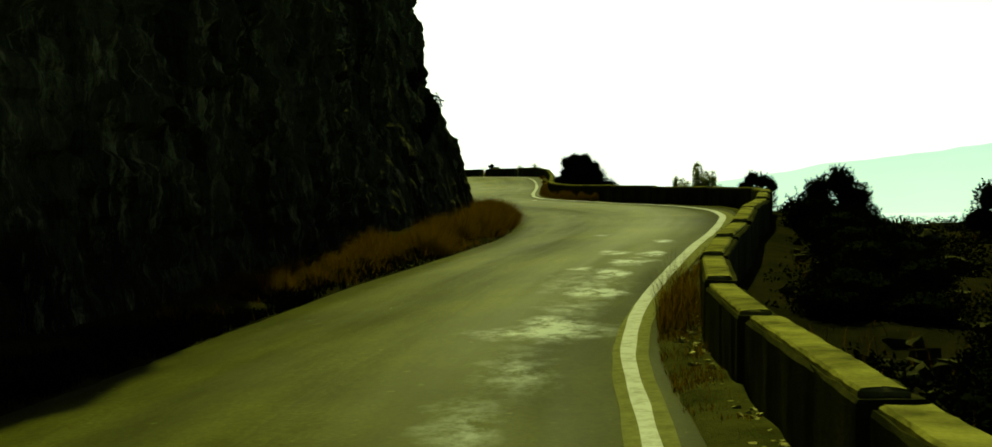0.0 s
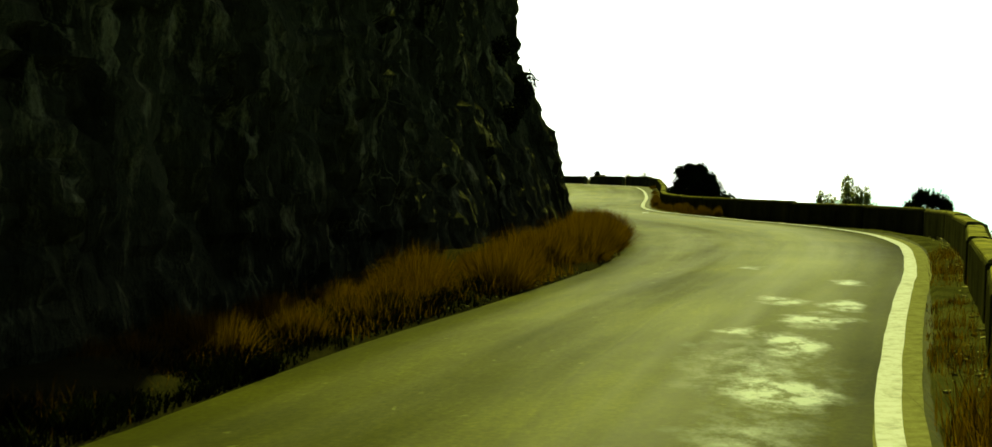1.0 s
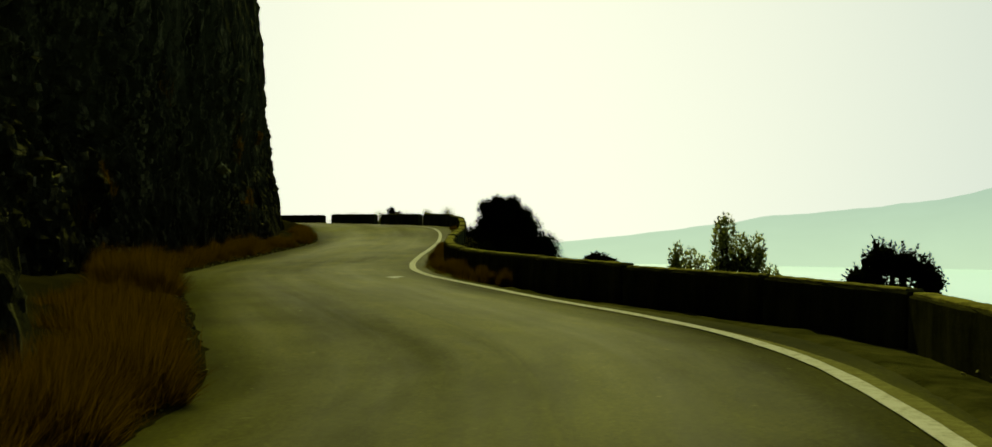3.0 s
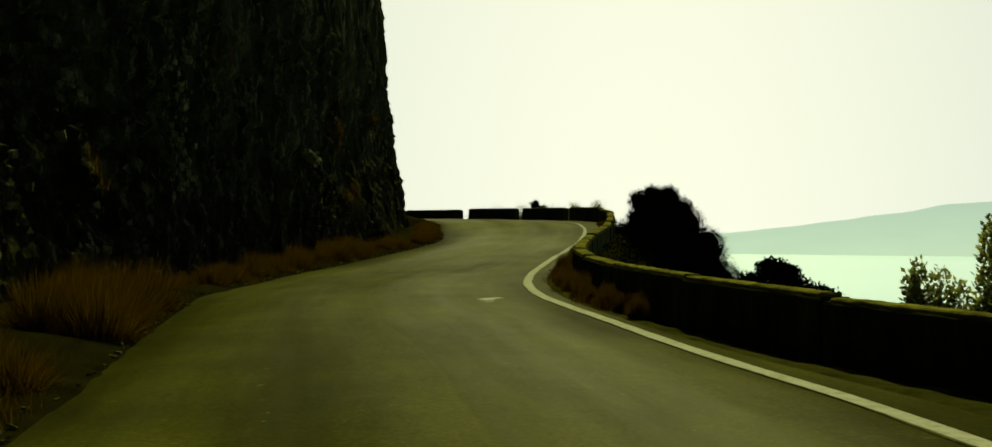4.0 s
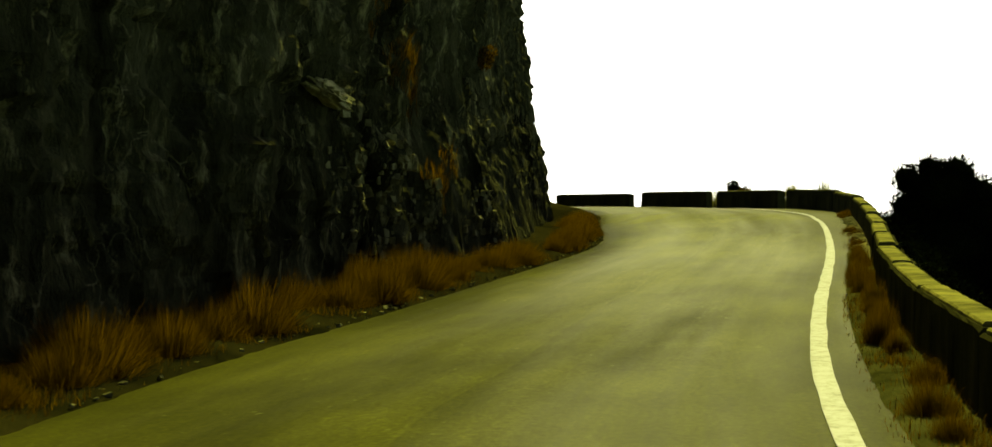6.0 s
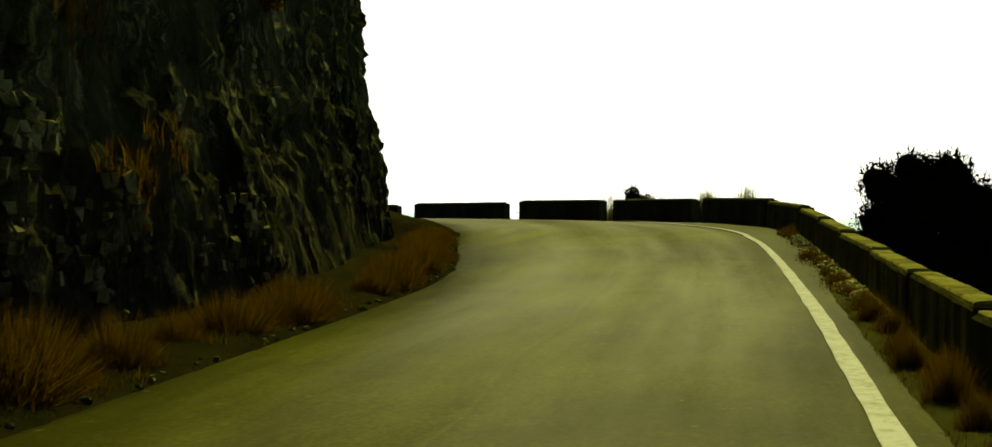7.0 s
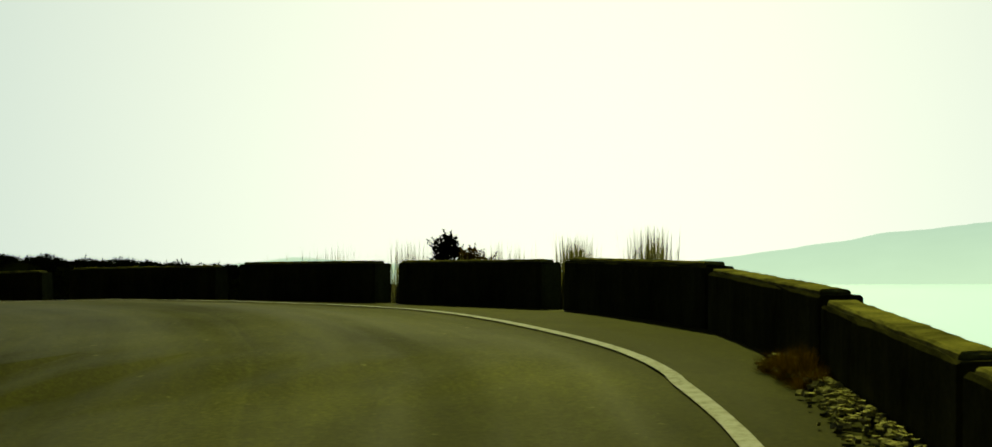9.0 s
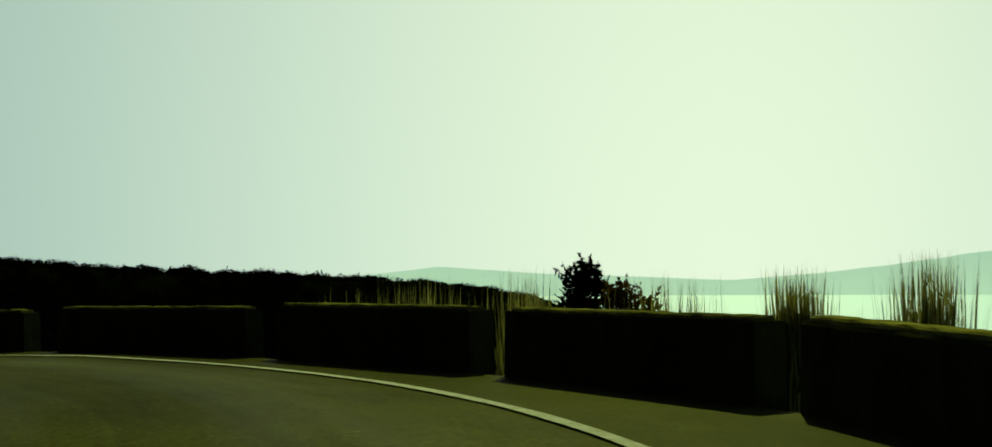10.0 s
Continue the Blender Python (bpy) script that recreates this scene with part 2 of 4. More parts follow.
def paint(name, bare, worn, fresh, cut):
    m, nd, ln, bs = nodes_of(name)
    wear = noise_node(nd, ln, 9.0, 7, 0.8)
    ln.new(ramp(nd, ln, wear, [(cut, bare), (cut + 0.1, worn), (cut + 0.34, fresh)]), bs.inputs["Base Color"])
    bs.inputs["Roughness"].default_value = 0.8
    bs.inputs["Specular IOR Level"].default_value = 0.0
    return m


def leafy(name, dark, light, sheer=0.35):
    """Foliage and blades that differ from island to island and let some light through."""
    m, nd, ln, bs = nodes_of(name)
    geo = nd.new("ShaderNodeNewGeometry")
    col = ramp(nd, ln, geo.outputs["Random Per Island"], [(0.0, dark), (1.0, light)])
    ln.new(col, bs.inputs["Base Color"])
    bs.inputs["Roughness"].default_value = 0.75
    bs.inputs["Specular IOR Level"].default_value = 0.0
    tr, mx = nd.new("ShaderNodeBsdfTranslucent"), nd.new("ShaderNodeMixShader")
    ln.new(col, tr.inputs["Color"])
    mx.inputs[0].default_value = sheer
    ln.new(bs.outputs[0], mx.inputs[1])
    ln.new(tr.outputs[0], mx.inputs[2])
    ln.new(mx.outputs[0], nd["Material Output"].inputs["Surface"])
    return m


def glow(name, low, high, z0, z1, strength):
    """Far distance seen through haze: emission stands in for the light scattered by the air in front of it."""
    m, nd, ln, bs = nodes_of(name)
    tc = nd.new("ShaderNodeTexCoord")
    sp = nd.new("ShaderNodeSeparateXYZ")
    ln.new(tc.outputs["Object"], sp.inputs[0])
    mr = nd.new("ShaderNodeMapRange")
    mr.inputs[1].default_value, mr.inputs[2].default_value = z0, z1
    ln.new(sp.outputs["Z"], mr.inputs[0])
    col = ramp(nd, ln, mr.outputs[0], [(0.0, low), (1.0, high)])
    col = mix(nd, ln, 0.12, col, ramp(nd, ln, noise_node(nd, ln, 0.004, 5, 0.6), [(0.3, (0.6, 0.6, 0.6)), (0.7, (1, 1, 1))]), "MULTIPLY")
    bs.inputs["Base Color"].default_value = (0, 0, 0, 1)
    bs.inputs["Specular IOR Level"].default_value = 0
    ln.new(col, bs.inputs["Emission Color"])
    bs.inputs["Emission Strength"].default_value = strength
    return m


ASPHALT = asphalt()
PAINT = paint("worn_road_paint", (0.05, 0.05, 0.032), (0.22, 0.22, 0.2), (0.44, 0.44, 0.53), 0.2)
OLD_PAINT = paint("faded_road_paint", (0.06, 0.06, 0.028), (0.1, 0.098, 0.05), (0.165, 0.16, 0.09), 0.3)
DRY_GRASS = leafy("dry_grass", (0.006, 0.0038, 0.0008), (0.105, 0.057, 0.0095), 0.45)
PALE_REED = leafy("pale_reed", (0.05, 0.046, 0.018), (0.34, 0.31, 0.15), 0.5)
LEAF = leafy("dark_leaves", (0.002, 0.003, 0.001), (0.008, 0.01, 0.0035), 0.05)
OLIVE_LEAF = leafy("olive_leaves", (0.04, 0.046, 0.016), (0.36, 0.38, 0.18), 0.6)
MOUNTAIN = glow("mountain_haze_glow", (1.2, 1.38, 2.25), (0.94, 1.11, 2.0), -36, 200, 1.03)


def sea_material():
    m, nd, ln, bs = nodes_of("sea_haze_glow")
    bs.inputs["Base Color"].default_value = (0.02, 0.04, 0.04, 1)
    bs.inputs["Roughness"].default_value = 0.3
    bs.inputs["Specular IOR Level"].default_value = 0.05
    # emission stands in for daylight scattered by haze over the water
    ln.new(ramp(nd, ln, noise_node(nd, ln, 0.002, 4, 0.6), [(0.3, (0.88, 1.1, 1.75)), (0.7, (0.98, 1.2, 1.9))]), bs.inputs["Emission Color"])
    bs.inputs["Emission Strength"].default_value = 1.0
    bump(nd, ln, bs, noise_node(nd, ln, 0.15, 4, 0.6), 0.15, 0.5)
    return m


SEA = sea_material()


# ---- plan of the road ----
def spline(knots, n=24):
    k = [np.array(p, float) for p in knots]
    k = [2 * k[0] - k[1]] + k + [2 * k[-1] - k[-2]]
    out = []
    for i in range(1, len(k) - 2):
        p0, p1, p2, p3 = k[i - 1:i + 3]
        for j in range(n):
            u = j / n
            out.append(0.5 * (2 * p1 + (p2 - p0) * u + (2 * p0 - 5 * p1 + 4 * p2 - p3) * u * u + (3 * p1 - p0 - 3 * p2 + p3) * u ** 3))
    out.append(k[-2])
    return np.array(out)


class Line:
    """A smooth line of the plan, walked by its length."""
    def __init__(self, knots):
        self.c = spline(knots)
        self.s = np.r_[0, np.cumsum(np.hypot(*np.diff(self.c, axis=0).T))]
        self.length = self.s[-1]

    def at(self, s):
        return np.array([np.interp(s, self.s, self.c[:, 0]), np.interp(s, self.s, self.c[:, 1])]).T

    def way(self, s):
        d = self.at(np.asarray(s) + 0.05) - self.at(np.asarray(s) - 0.05)
        return d / np.linalg.norm(d, axis=-1, keepdims=True)

    def right(self, s):
        w = self.way(s)
        return np.stack([w[..., 1], -w[..., 0]], -1)

    def side(self, pts):
        """Signed distance to the right of the line, and the length along it at the nearest point."""
        pts = np.asarray(pts, float)
        out, at = np.empty(len(pts)), np.empty(len(pts))
        a, d = self.c[:-1], np.diff(self.c, axis=0)
        dd = (d ** 2).sum(-1)
        for i in range(0, len(pts), 2000):
            p = pts[i:i + 2000, None, :] - a[None]
            u = np.clip((p * d).sum(-1) / dd, 0, 1)
            e = p - u[..., None] * d
            r = np.hypot(e[..., 0], e[..., 1])
            k = r.argmin(1)
            n = np.arange(len(k))
            cross = d[k, 0] * p[n, k, 1] - d[k, 1] * p[n, k, 0]
            out[i:i + 2000] = np.where(cross > 0, -1, 1) * r[n, k]
            at[i:i + 2000] = self.s[k] + u[n, k] * np.sqrt(dd[k])
        return out, at


# white line at the outer edge of the road
EDGE = Line([(0.3, -30), (0.3, -8), (0.33, 0), (0.38, 4), (0.45, 7), (0.5, 10), (0.78, 13), (1.27, 16), (1.83, 19), (2.42, 22), (2.92, 25), (3.33, 28), (3.52, 31), (3.48, 33), (3.2, 35),
             (2.68, 37), (2.03, 39), (1.42, 41), (0.85, 43), (0.28, 45), (-0.24, 47), (-0.6, 49), (-0.84, 51), (-1.02, 54), (-1.1, 58), (-1.09, 62), (-1.09, 66), (-1.16, 70), (-1.32, 73.8),
             (-1.55, 75.8), (-1.85, 77.2), (-2.5, 78.9), (-3.33, 80.6), (-4.25, 82.15), (-5.4, 83.65), (-6.76, 84.9), (-8.15, 85.85), (-9.95, 86.75), (-13, 87.5), (-18, 87.8), (-26, 86.8), (-40, 80.5)])
# inner edge under the cliff
INNER = Line([(-4.0, -30), (-4.0, -8), (-3.95, 0), (-3.88, 4), (-3.7, 7), (-3.32, 10), (-2.98, 13), (-2.52, 16), (-1.82, 19), (-1.25, 22), (-0.93, 25), (-0.92, 28), (-0.98, 31), (-1.35, 33), (-1.87, 35), (-2.38, 37),
              (-2.9, 39), (-3.45, 41), (-3.98, 43), (-4.5, 45), (-5.0, 47), (-5.2, 49), (-5.32, 51), (-5.5, 54), (-5.48, 58), (-5.45, 62), (-5.4, 66), (-5.5, 70), (-6.15, 74), (-7.2, 78), (-8.6, 80.3),
              (-10.5, 81.8), (-14, 83), (-19, 83.3), (-27, 82), (-40, 76)])
# road-side foot of the parapet
WALL = Line([(1.1, -30), (1.1, -8), (1.1, 0), (1.08, 5), (1.05, 8.5), (1.07, 10.3), (1.32, 12.8), (1.68, 15.1), (2.15, 17.2), (2.65, 20.3), (3.3, 23.5), (4.05, 28), (4.6, 31.5), (4.72, 34), (4.2, 36.3), (3.2, 38.5),
             (2.25, 40.7), (1.4, 43.2), (0.6, 46.3), (0.0, 50), (-0.3, 54), (-0.45, 58), (-0.5, 62), (-0.47, 66), (-0.5, 70), (-0.62, 74), (-0.85, 77.2), (-1.4, 79.9), (-2.45, 81.9), (-4.6, 84.4), (-7.1, 86.3),
             (-9.6, 87.6), (-12.8, 88.6), (-18, 89), (-26, 88), (-40, 82)])
# foot of the cliff
CLIFF = Line([(-5.0, -40), (-5.0, -10), (-4.8, 5), (-4.5, 10), (-4.0, 14), (-3.5, 18), (-2.85, 22), (-2.4, 25.5), (-1.95, 28.3), (-1.75, 29.7), (-2.0, 31), (-3.0, 32.6), (-4.2, 35), (-5.2, 39), (-5.6, 42), (-5.7, 45),
              (-6.2, 49), (-6.45, 52), (-6.35, 55), (-6.45, 59), (-6.6, 63), (-6.45, 66), (-6.65, 69), (-7.15, 72), (-7.5, 75), (-8.15, 77.5), (-9.7, 79.8), (-12, 81), (-15, 81.7), (-20, 81.8), (-28, 80), (-40, 74)])

ZY = [-40, -20, 0, 8, 14, 20, 26, 32, 38, 44, 50, 56, 62, 68, 73, 77, 81, 85, 130]
ZZ = [-0.4, -0.2, -0.04, 0.06, 0.28, 0.63, 0.88, 1.04, 1.21, 1.34, 1.46, 1.62, 1.85, 2.1, 2.38, 2.68, 2.88, 2.93, 2.93]
_fine = np.arange(-40, 130.1, 0.5)
_kern = np.hanning(9) / np.hanning(9).sum()
_road = np.convolve(np.pad(np.interp(_fine, ZY, ZZ), 4, mode="edge"), _kern, "valid")
_mid_y = np.arange(0, 79, 1.0)
_mid_x = np.array([(np.interp(y, EDGE.c[:, 1], EDGE.c[:, 0]) + np.interp(y, INNER.c[:, 1], INNER.c[:, 0])) / 2 for y in _mid_y])


def road_z(x, y):
    """Height of the road: it climbs along y and is banked across, higher on the sea side, and dips past the bend."""
    bank = np.interp(y, [0, 20, 40, 60, 78], [0.037, 0.041, 0.012, 0.022, 0.029]) * np.interp(y, [78, 84], [1, 0.6])
    dip = 0.022 * np.clip(-9.0 - x, 0, 12) * np.interp(y, [78, 82], [0, 1])
    return np.interp(y, _fine, _road) + bank * np.clip(x - np.interp(y, _mid_y, _mid_x), -3, 3) - dip


# ---- mesh helpers ----
def mesh_of(name, verts, faces, material, smooth=False, uvs=None):
    me = bpy.data.meshes.new(name)
    me.from_pydata([tuple(map(float, v)) for v in verts], [], faces)
    me.materials.append(material)
    if smooth:
        me.polygons.foreach_set("use_smooth", [True] * len(me.polygons))
    if uvs is not None:
        layer = me.uv_layers.new(name="UVMap")
        loops = np.empty(len(me.loops), dtype=np.int32)
        me.loops.foreach_get("vertex_index", loops)
        layer.data.foreach_set("uv", np.asarray(uvs, float)[loops].ravel())
    me.update()
    return me


def grid_faces(rows, cols):
    return [(r * cols + c, r * cols + c + 1, (r + 1) * cols + c + 1, (r + 1) * cols + c) for r in range(rows - 1) for c in range(cols - 1)]


def part(name, me, parent, label=""):
    ob = new(name, me)
    ob.parent = parent
    return tagged(ob, label)


def thing(name, x, y, z, label, category, group="", kind=""):
    ob = new(name)
    ob.location = (x, y, z)
    ob.empty_display_size = 0.2
    return tagged(ob, label, category, group, kind)


rng = np.random.default_rng(7)

# ---- ground, sea and distance ----
SEA_Z = -36.0


def ground_z(pts):
    """Height of the natural ground at points of the plan."""
    pts = np.asarray(pts, float)
    dw, sw = WALL.side(pts)
    dc, _ = CLIFF.side(pts)
    base = road_z(pts[:, 0], np.clip(pts[:, 1], -40, 100)) - 0.07
    out = np.maximum(dw - 0.5, 0)
    early = np.clip((38 - pts[:, 1]) / 8, 0, 1)
    hump = early * (0.1 * np.exp(-((out - 5.0) / 2.8) ** 2) - 0.1)
    fall = np.where(out > 0, 0.12 * np.minimum(out, 3) + (0.55 + 0.25 * (1 - early)) * np.maximum(out - 7.0 * early, 0), 0)
    fall = np.minimum(fall, 46)
    hill = np.minimum(np.maximum(-dc - 1.5, 0) * 2.5, 11.0)
    return base + np.where(out > 0, hump * np.clip(out, 0, 1) - fall, 0) + np.where(dc < 0, hill, 0)


gx = np.r_[np.linspace(-260, -45, 12), np.linspace(-40, -8, 20), np.linspace(-7.5, 18, 76), np.linspace(19, 45, 22), np.linspace(50, 300, 14)]
gy = np.r_[np.linspace(-260, -45, 10), np.linspace(-40, -2, 20), np.linspace(-1, 92, 150), np.linspace(94, 120, 14), np.linspace(130, 400, 14)]
GX, GY = np.meshgrid(gx, gy)
gp = np.stack([GX.ravel(), GY.ravel()], 1)
gz = ground_z(gp)
gdw, _ = WALL.side(gp)
for i in np.where(gdw > 0.9)[0]:
    x, y = gp[i]
    gz[i] += 0.22 * noise.fractal((x * 0.5, y * 0.5, 3.1), 1.0, 2.0, 4) * min(1, gdw[i] - 0.9)
ground = tagged(new("ground", mesh_of("ground", np.c_[gp, gz], grid_faces(len(gy), len(gx)), EARTH, True)),
                "dry stony earth slope falling away to the sea", "ground", kind="structure")

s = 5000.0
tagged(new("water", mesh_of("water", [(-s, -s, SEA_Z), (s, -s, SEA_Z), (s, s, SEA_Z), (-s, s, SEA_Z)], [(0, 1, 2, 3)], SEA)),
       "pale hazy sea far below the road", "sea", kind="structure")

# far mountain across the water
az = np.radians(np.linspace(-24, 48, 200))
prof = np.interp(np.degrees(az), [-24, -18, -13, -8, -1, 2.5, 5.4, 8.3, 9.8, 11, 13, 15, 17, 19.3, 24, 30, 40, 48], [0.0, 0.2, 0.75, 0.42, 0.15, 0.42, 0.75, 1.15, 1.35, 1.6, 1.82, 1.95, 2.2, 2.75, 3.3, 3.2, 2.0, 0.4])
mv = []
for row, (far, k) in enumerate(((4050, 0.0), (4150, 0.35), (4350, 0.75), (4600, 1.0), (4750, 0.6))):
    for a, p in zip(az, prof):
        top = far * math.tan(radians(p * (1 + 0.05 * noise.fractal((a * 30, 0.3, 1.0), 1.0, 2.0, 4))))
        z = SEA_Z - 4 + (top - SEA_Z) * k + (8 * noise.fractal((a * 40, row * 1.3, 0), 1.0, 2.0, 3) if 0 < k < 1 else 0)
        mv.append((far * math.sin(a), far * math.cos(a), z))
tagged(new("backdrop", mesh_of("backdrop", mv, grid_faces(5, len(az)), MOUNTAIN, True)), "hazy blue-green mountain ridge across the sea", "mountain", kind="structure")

# ---- road ----
NR = 620
u = np.linspace(0, 1, NR)
inner, edge = INNER.at(u * INNER.length), EDGE.at(u * EDGE.length)
foot_s = WALL.side(edge)[1]
foot = WALL.at(foot_s)
rv, ruv = [], []
lane = [-0.02, 0.0, 0.12, 0.28, 0.44, 0.6, 0.76, 0.9, 1.0]
for i in range(NR):
    a, b, c = inner[i], edge[i], foot[i]
    for k, f in enumerate(lane):
        p = a + (b - a) * f
        rv.append((*p, road_z(*p) + 0.04 * math.sin(math.pi * min(max(f, 0), 1)) - (0.06 if f < 0 else 0)))
        ruv.append((f * 4.5, u[i] * 130))
    q = b + (c - b) * float(np.interp(b[1], [66, 77], [0.42, 1.0]))
    rv.append((*q, road_z(*q) - 0.005))
    ruv.append((5.0, u[i] * 130))
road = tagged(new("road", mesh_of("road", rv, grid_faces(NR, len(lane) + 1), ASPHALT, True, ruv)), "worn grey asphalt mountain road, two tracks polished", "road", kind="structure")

# gravel verge between road and parapet, and under the cliff
vv = []
for i in range(NR):
    b, c = edge[i], foot[i]
    sunk = float(np.interp(b[1], [28, 33, 44, 49], [0.03, 0.1, 0.1, 0.03]))
    for k, f in enumerate((0.34, 0.5, 0.7, 0.88, 1.02)):
        p = b + (c - b) * f
        h = road_z(*p) + (-0.03 if k == 0 else 0.012 + 0.05 * max(0, noise.fractal((p[0] * 2.2, p[1] * 2.2, 0.7), 1.0, 2.0, 3)) + 0.03 * k / 4)
        h -= sunk * (f - 0.34) / 0.68
        h -= float(np.interp(b[1], [67, 77], [0, 0.13])) * (1 if k < 4 else 0.5)
        vv.append((*p, h))
tagged(new("verge_outer", mesh_of("verge_outer", vv, grid_faces(NR, 5), VERGE, True)), "narrow gravel verge at the foot of the parapet", "verge", kind="structure")
vv = []
for i in range(NR):
    a = inner[i]
    w = INNER.right(u[i] * INNER.length)
    for k, f in enumerate((-0.12, 0.1, 0.35, 0.7, 1.2, 2.2)):
        p = a - w * f * float(np.interp(a[1], [75, 78.5], [1.0, 0.45]))
        h = road_z(*p) + (-0.03 if k == 0 else 0.012 + 0.07 * max(0, noise.fractal((p[0] * 1.8, p[1] * 1.8, 4.7), 1.0, 2.0, 3)) + 0.12 * max(0, f - 0.1))
        vv.append((*p, h))
tagged(new("verge_inner", mesh_of("verge_inner", vv, grid_faces(NR, 6), EARTH, True)), "stony earth strip under the cliff", "verge", kind="structure")

# white edge line: a fresh coat over an older, wider one
ls = np.arange(0, EDGE.length, 0.2)
lc, lr = EDGE.at(ls), EDGE.right(ls)


def stripe(name, half, lift, material, label, shift=lambda y: 0.0, wobble=0.0):
    lv = []
    for n, (p, r) in enumerate(zip(lc, lr)):
        slim = float(np.interp(p[1], [66, 77], [1.0, 0.68]))
        for k in (-half(p[1]), half(p[1])):
            q = p + r * ((k + wobble * noise.noise((n * 0.23, k * 30, 3.0))) * slim + shift(p[1]))
            lv.append((*q, road_z(*q) + lift))
    return tagged(new(name, mesh_of(name, lv, grid_faces(len(lc), 2), material)), label, "road marking", kind="structure")


stripe("edge_line_old", lambda y: float(np.interp(y, [0, 8, 12, 24, 34, 40], [0.135, 0.135, 0.13, 0.1, 0.095, 0.07])), 0.008, OLD_PAINT, "faded older coat of the edge line",
       lambda y: float(np.interp(y, [6, 10, 14, 24, 32, 36], [0.0, 0.015, 0.06, 0.14, 0.12, 0.0])), 0.015)
stripe("edge_line", lambda y: float(np.interp(y, [4, 9, 14, 22], [0.045, 0.052, 0.07, 0.07])), 0.013, PAINT, "worn white painted edge line", wobble=0.012)

# ---- cliff ----
cs = np.r_[np.arange(0, 36, 0.6), np.arange(36, 56, 0.16), np.arange(56, 130, 0.1), np.arange(130, CLIFF.length, 0.7)]
hs = np.r_[np.arange(-0.4, 5.5, 0.09), np.arange(5.5, 10.5, 0.5)]
cc, cr = CLIFF.at(cs), CLIFF.right(cs)
LEDGES = ((45.0, 1.9, 0.3, 0.5, 0.7), (61.0, 1.7, 0.3, 0.6, 0.4), (63.0, 1.2, 0.2, 0.5, 0.5))   # y, height, reach, half length, half height
cv = []
for (x, y), r, sl in zip(cc, cr, cs):
    z0 = road_z(x, y) - 0.1
    lean = float(np.interp(y, [20, 24, 27, 29, 33, 40, 47, 51, 57, 60, 64, 68, 71], [0.04, 0.16, 0.21, 0.285, 0.16, 0.1, 0.08, -0.02, -0.05, -0.04, 0.08, 0.22, 0.19]))
    steep = float(np.interp(y, [31, 40], [1.0, 0.35]))
    calm = float(np.interp(y, [22, 26, 30, 33, 36, 47, 50, 57, 60, 63, 71, 74], [0.8, 0.6, 0.6, 1, 1.3, 1.25, 0.7, 0.65, 0.9, 0.5, 0.45, 0.6]))
    for h in hs:
        d = 0.4 * noise.fractal((sl * 0.32, h * 0.16, 1.7), 1.0, 2.0, 3)
        # upright blocks of rock with cracks between them
        for along, up, amp, depth, seed in ((0.55, 0.25, 0.36, 0.2, 5.0), (1.5, 0.8, 0.22, 0.14, 9.0), (3.4, 2.0, 0.12, 0.08, 13.0), (6.0, 4.5, 0.06, 0.04, 17.0)):
            dist, near = noise.voronoi((sl * along + 0.3 * noise.noise((sl, h, seed)), h * up, seed))
            gap = min(1.0, (dist[1] - dist[0]) / 0.12)
            tilt = noise.cell_vector(near[0] * 7)
            d += gap * amp * (tilt[0] - 0.5 + 0.9 * (tilt[1] - 0.5) * (h * up - near[0][1]) + 0.8 * (tilt[2] - 0.5) * (sl * along - near[0][0])) - depth * (1 - gap)
        # broken beds: small steps, set back or proud from block to block
        for bed, long, amp, seed in ((0.42, 0.9, 0.13, 21.0), (0.2, 0.35, 0.07, 27.0)):
            v = h / bed + 0.22 * sl + 1.1 * noise.noise((sl * 0.7, h * 0.5, seed))
            w = sl / long + 0.5 * noise.noise((sl * 0.9, h * 1.3, seed + 3))
            d += amp * (noise.cell((w, math.floor(v) * 7.3, seed)) - 0.5)
        d += 0.05 * noise.fractal((sl * 3, h * 2, 2.0), 1.0, 2.0, 3)
        d = d * calm * min(1, 0.35 + 0.3 * max(h, 0)) - lean * (min(max(h, 0), 3.5) + steep * max(h - 3.5, 0))
        d -= float(np.interp(y, [22, 26, 31, 34, 62, 65, 68, 70], [0, 0.22, 0.22, 0.1, 0, 0.25, 0.25, 0])) * math.exp(-((h - 3.0) / 1.7) ** 2)
        if sl > 40 and y < 78:
            for ly, lh, reach, half, tall in LEDGES:
                k = 1 - ((y - ly) / half) ** 2 - ((h - lh) / tall) ** 2
                d += reach * k ** 0.6 if k > 0 else 0
        cv.append((x + r[0] * d, y + r[1] * d, z0 + h))
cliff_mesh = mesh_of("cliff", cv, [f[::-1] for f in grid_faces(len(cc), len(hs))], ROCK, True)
cliff_mesh.set_sharp_from_angle(angle=radians(16))
cliff = tagged(new("cliff", cliff_mesh), "dark fractured rock cliff standing over the road", "cliff", kind="structure")
CLIFF_FACE = np.array(cv).reshape(len(cc), len(hs), 3)


def on_cliff(y, z):
    """The point of the rock face over the road nearest to a given y and height."""
    d = (CLIFF_FACE[..., 1] - y) ** 2 + (CLIFF_FACE[..., 2] - z) ** 2 + np.where(CLIFF_FACE[..., 0] < -9, 99, 0)
    return CLIFF_FACE[np.unravel_index(d.argmin(), d.shape)]


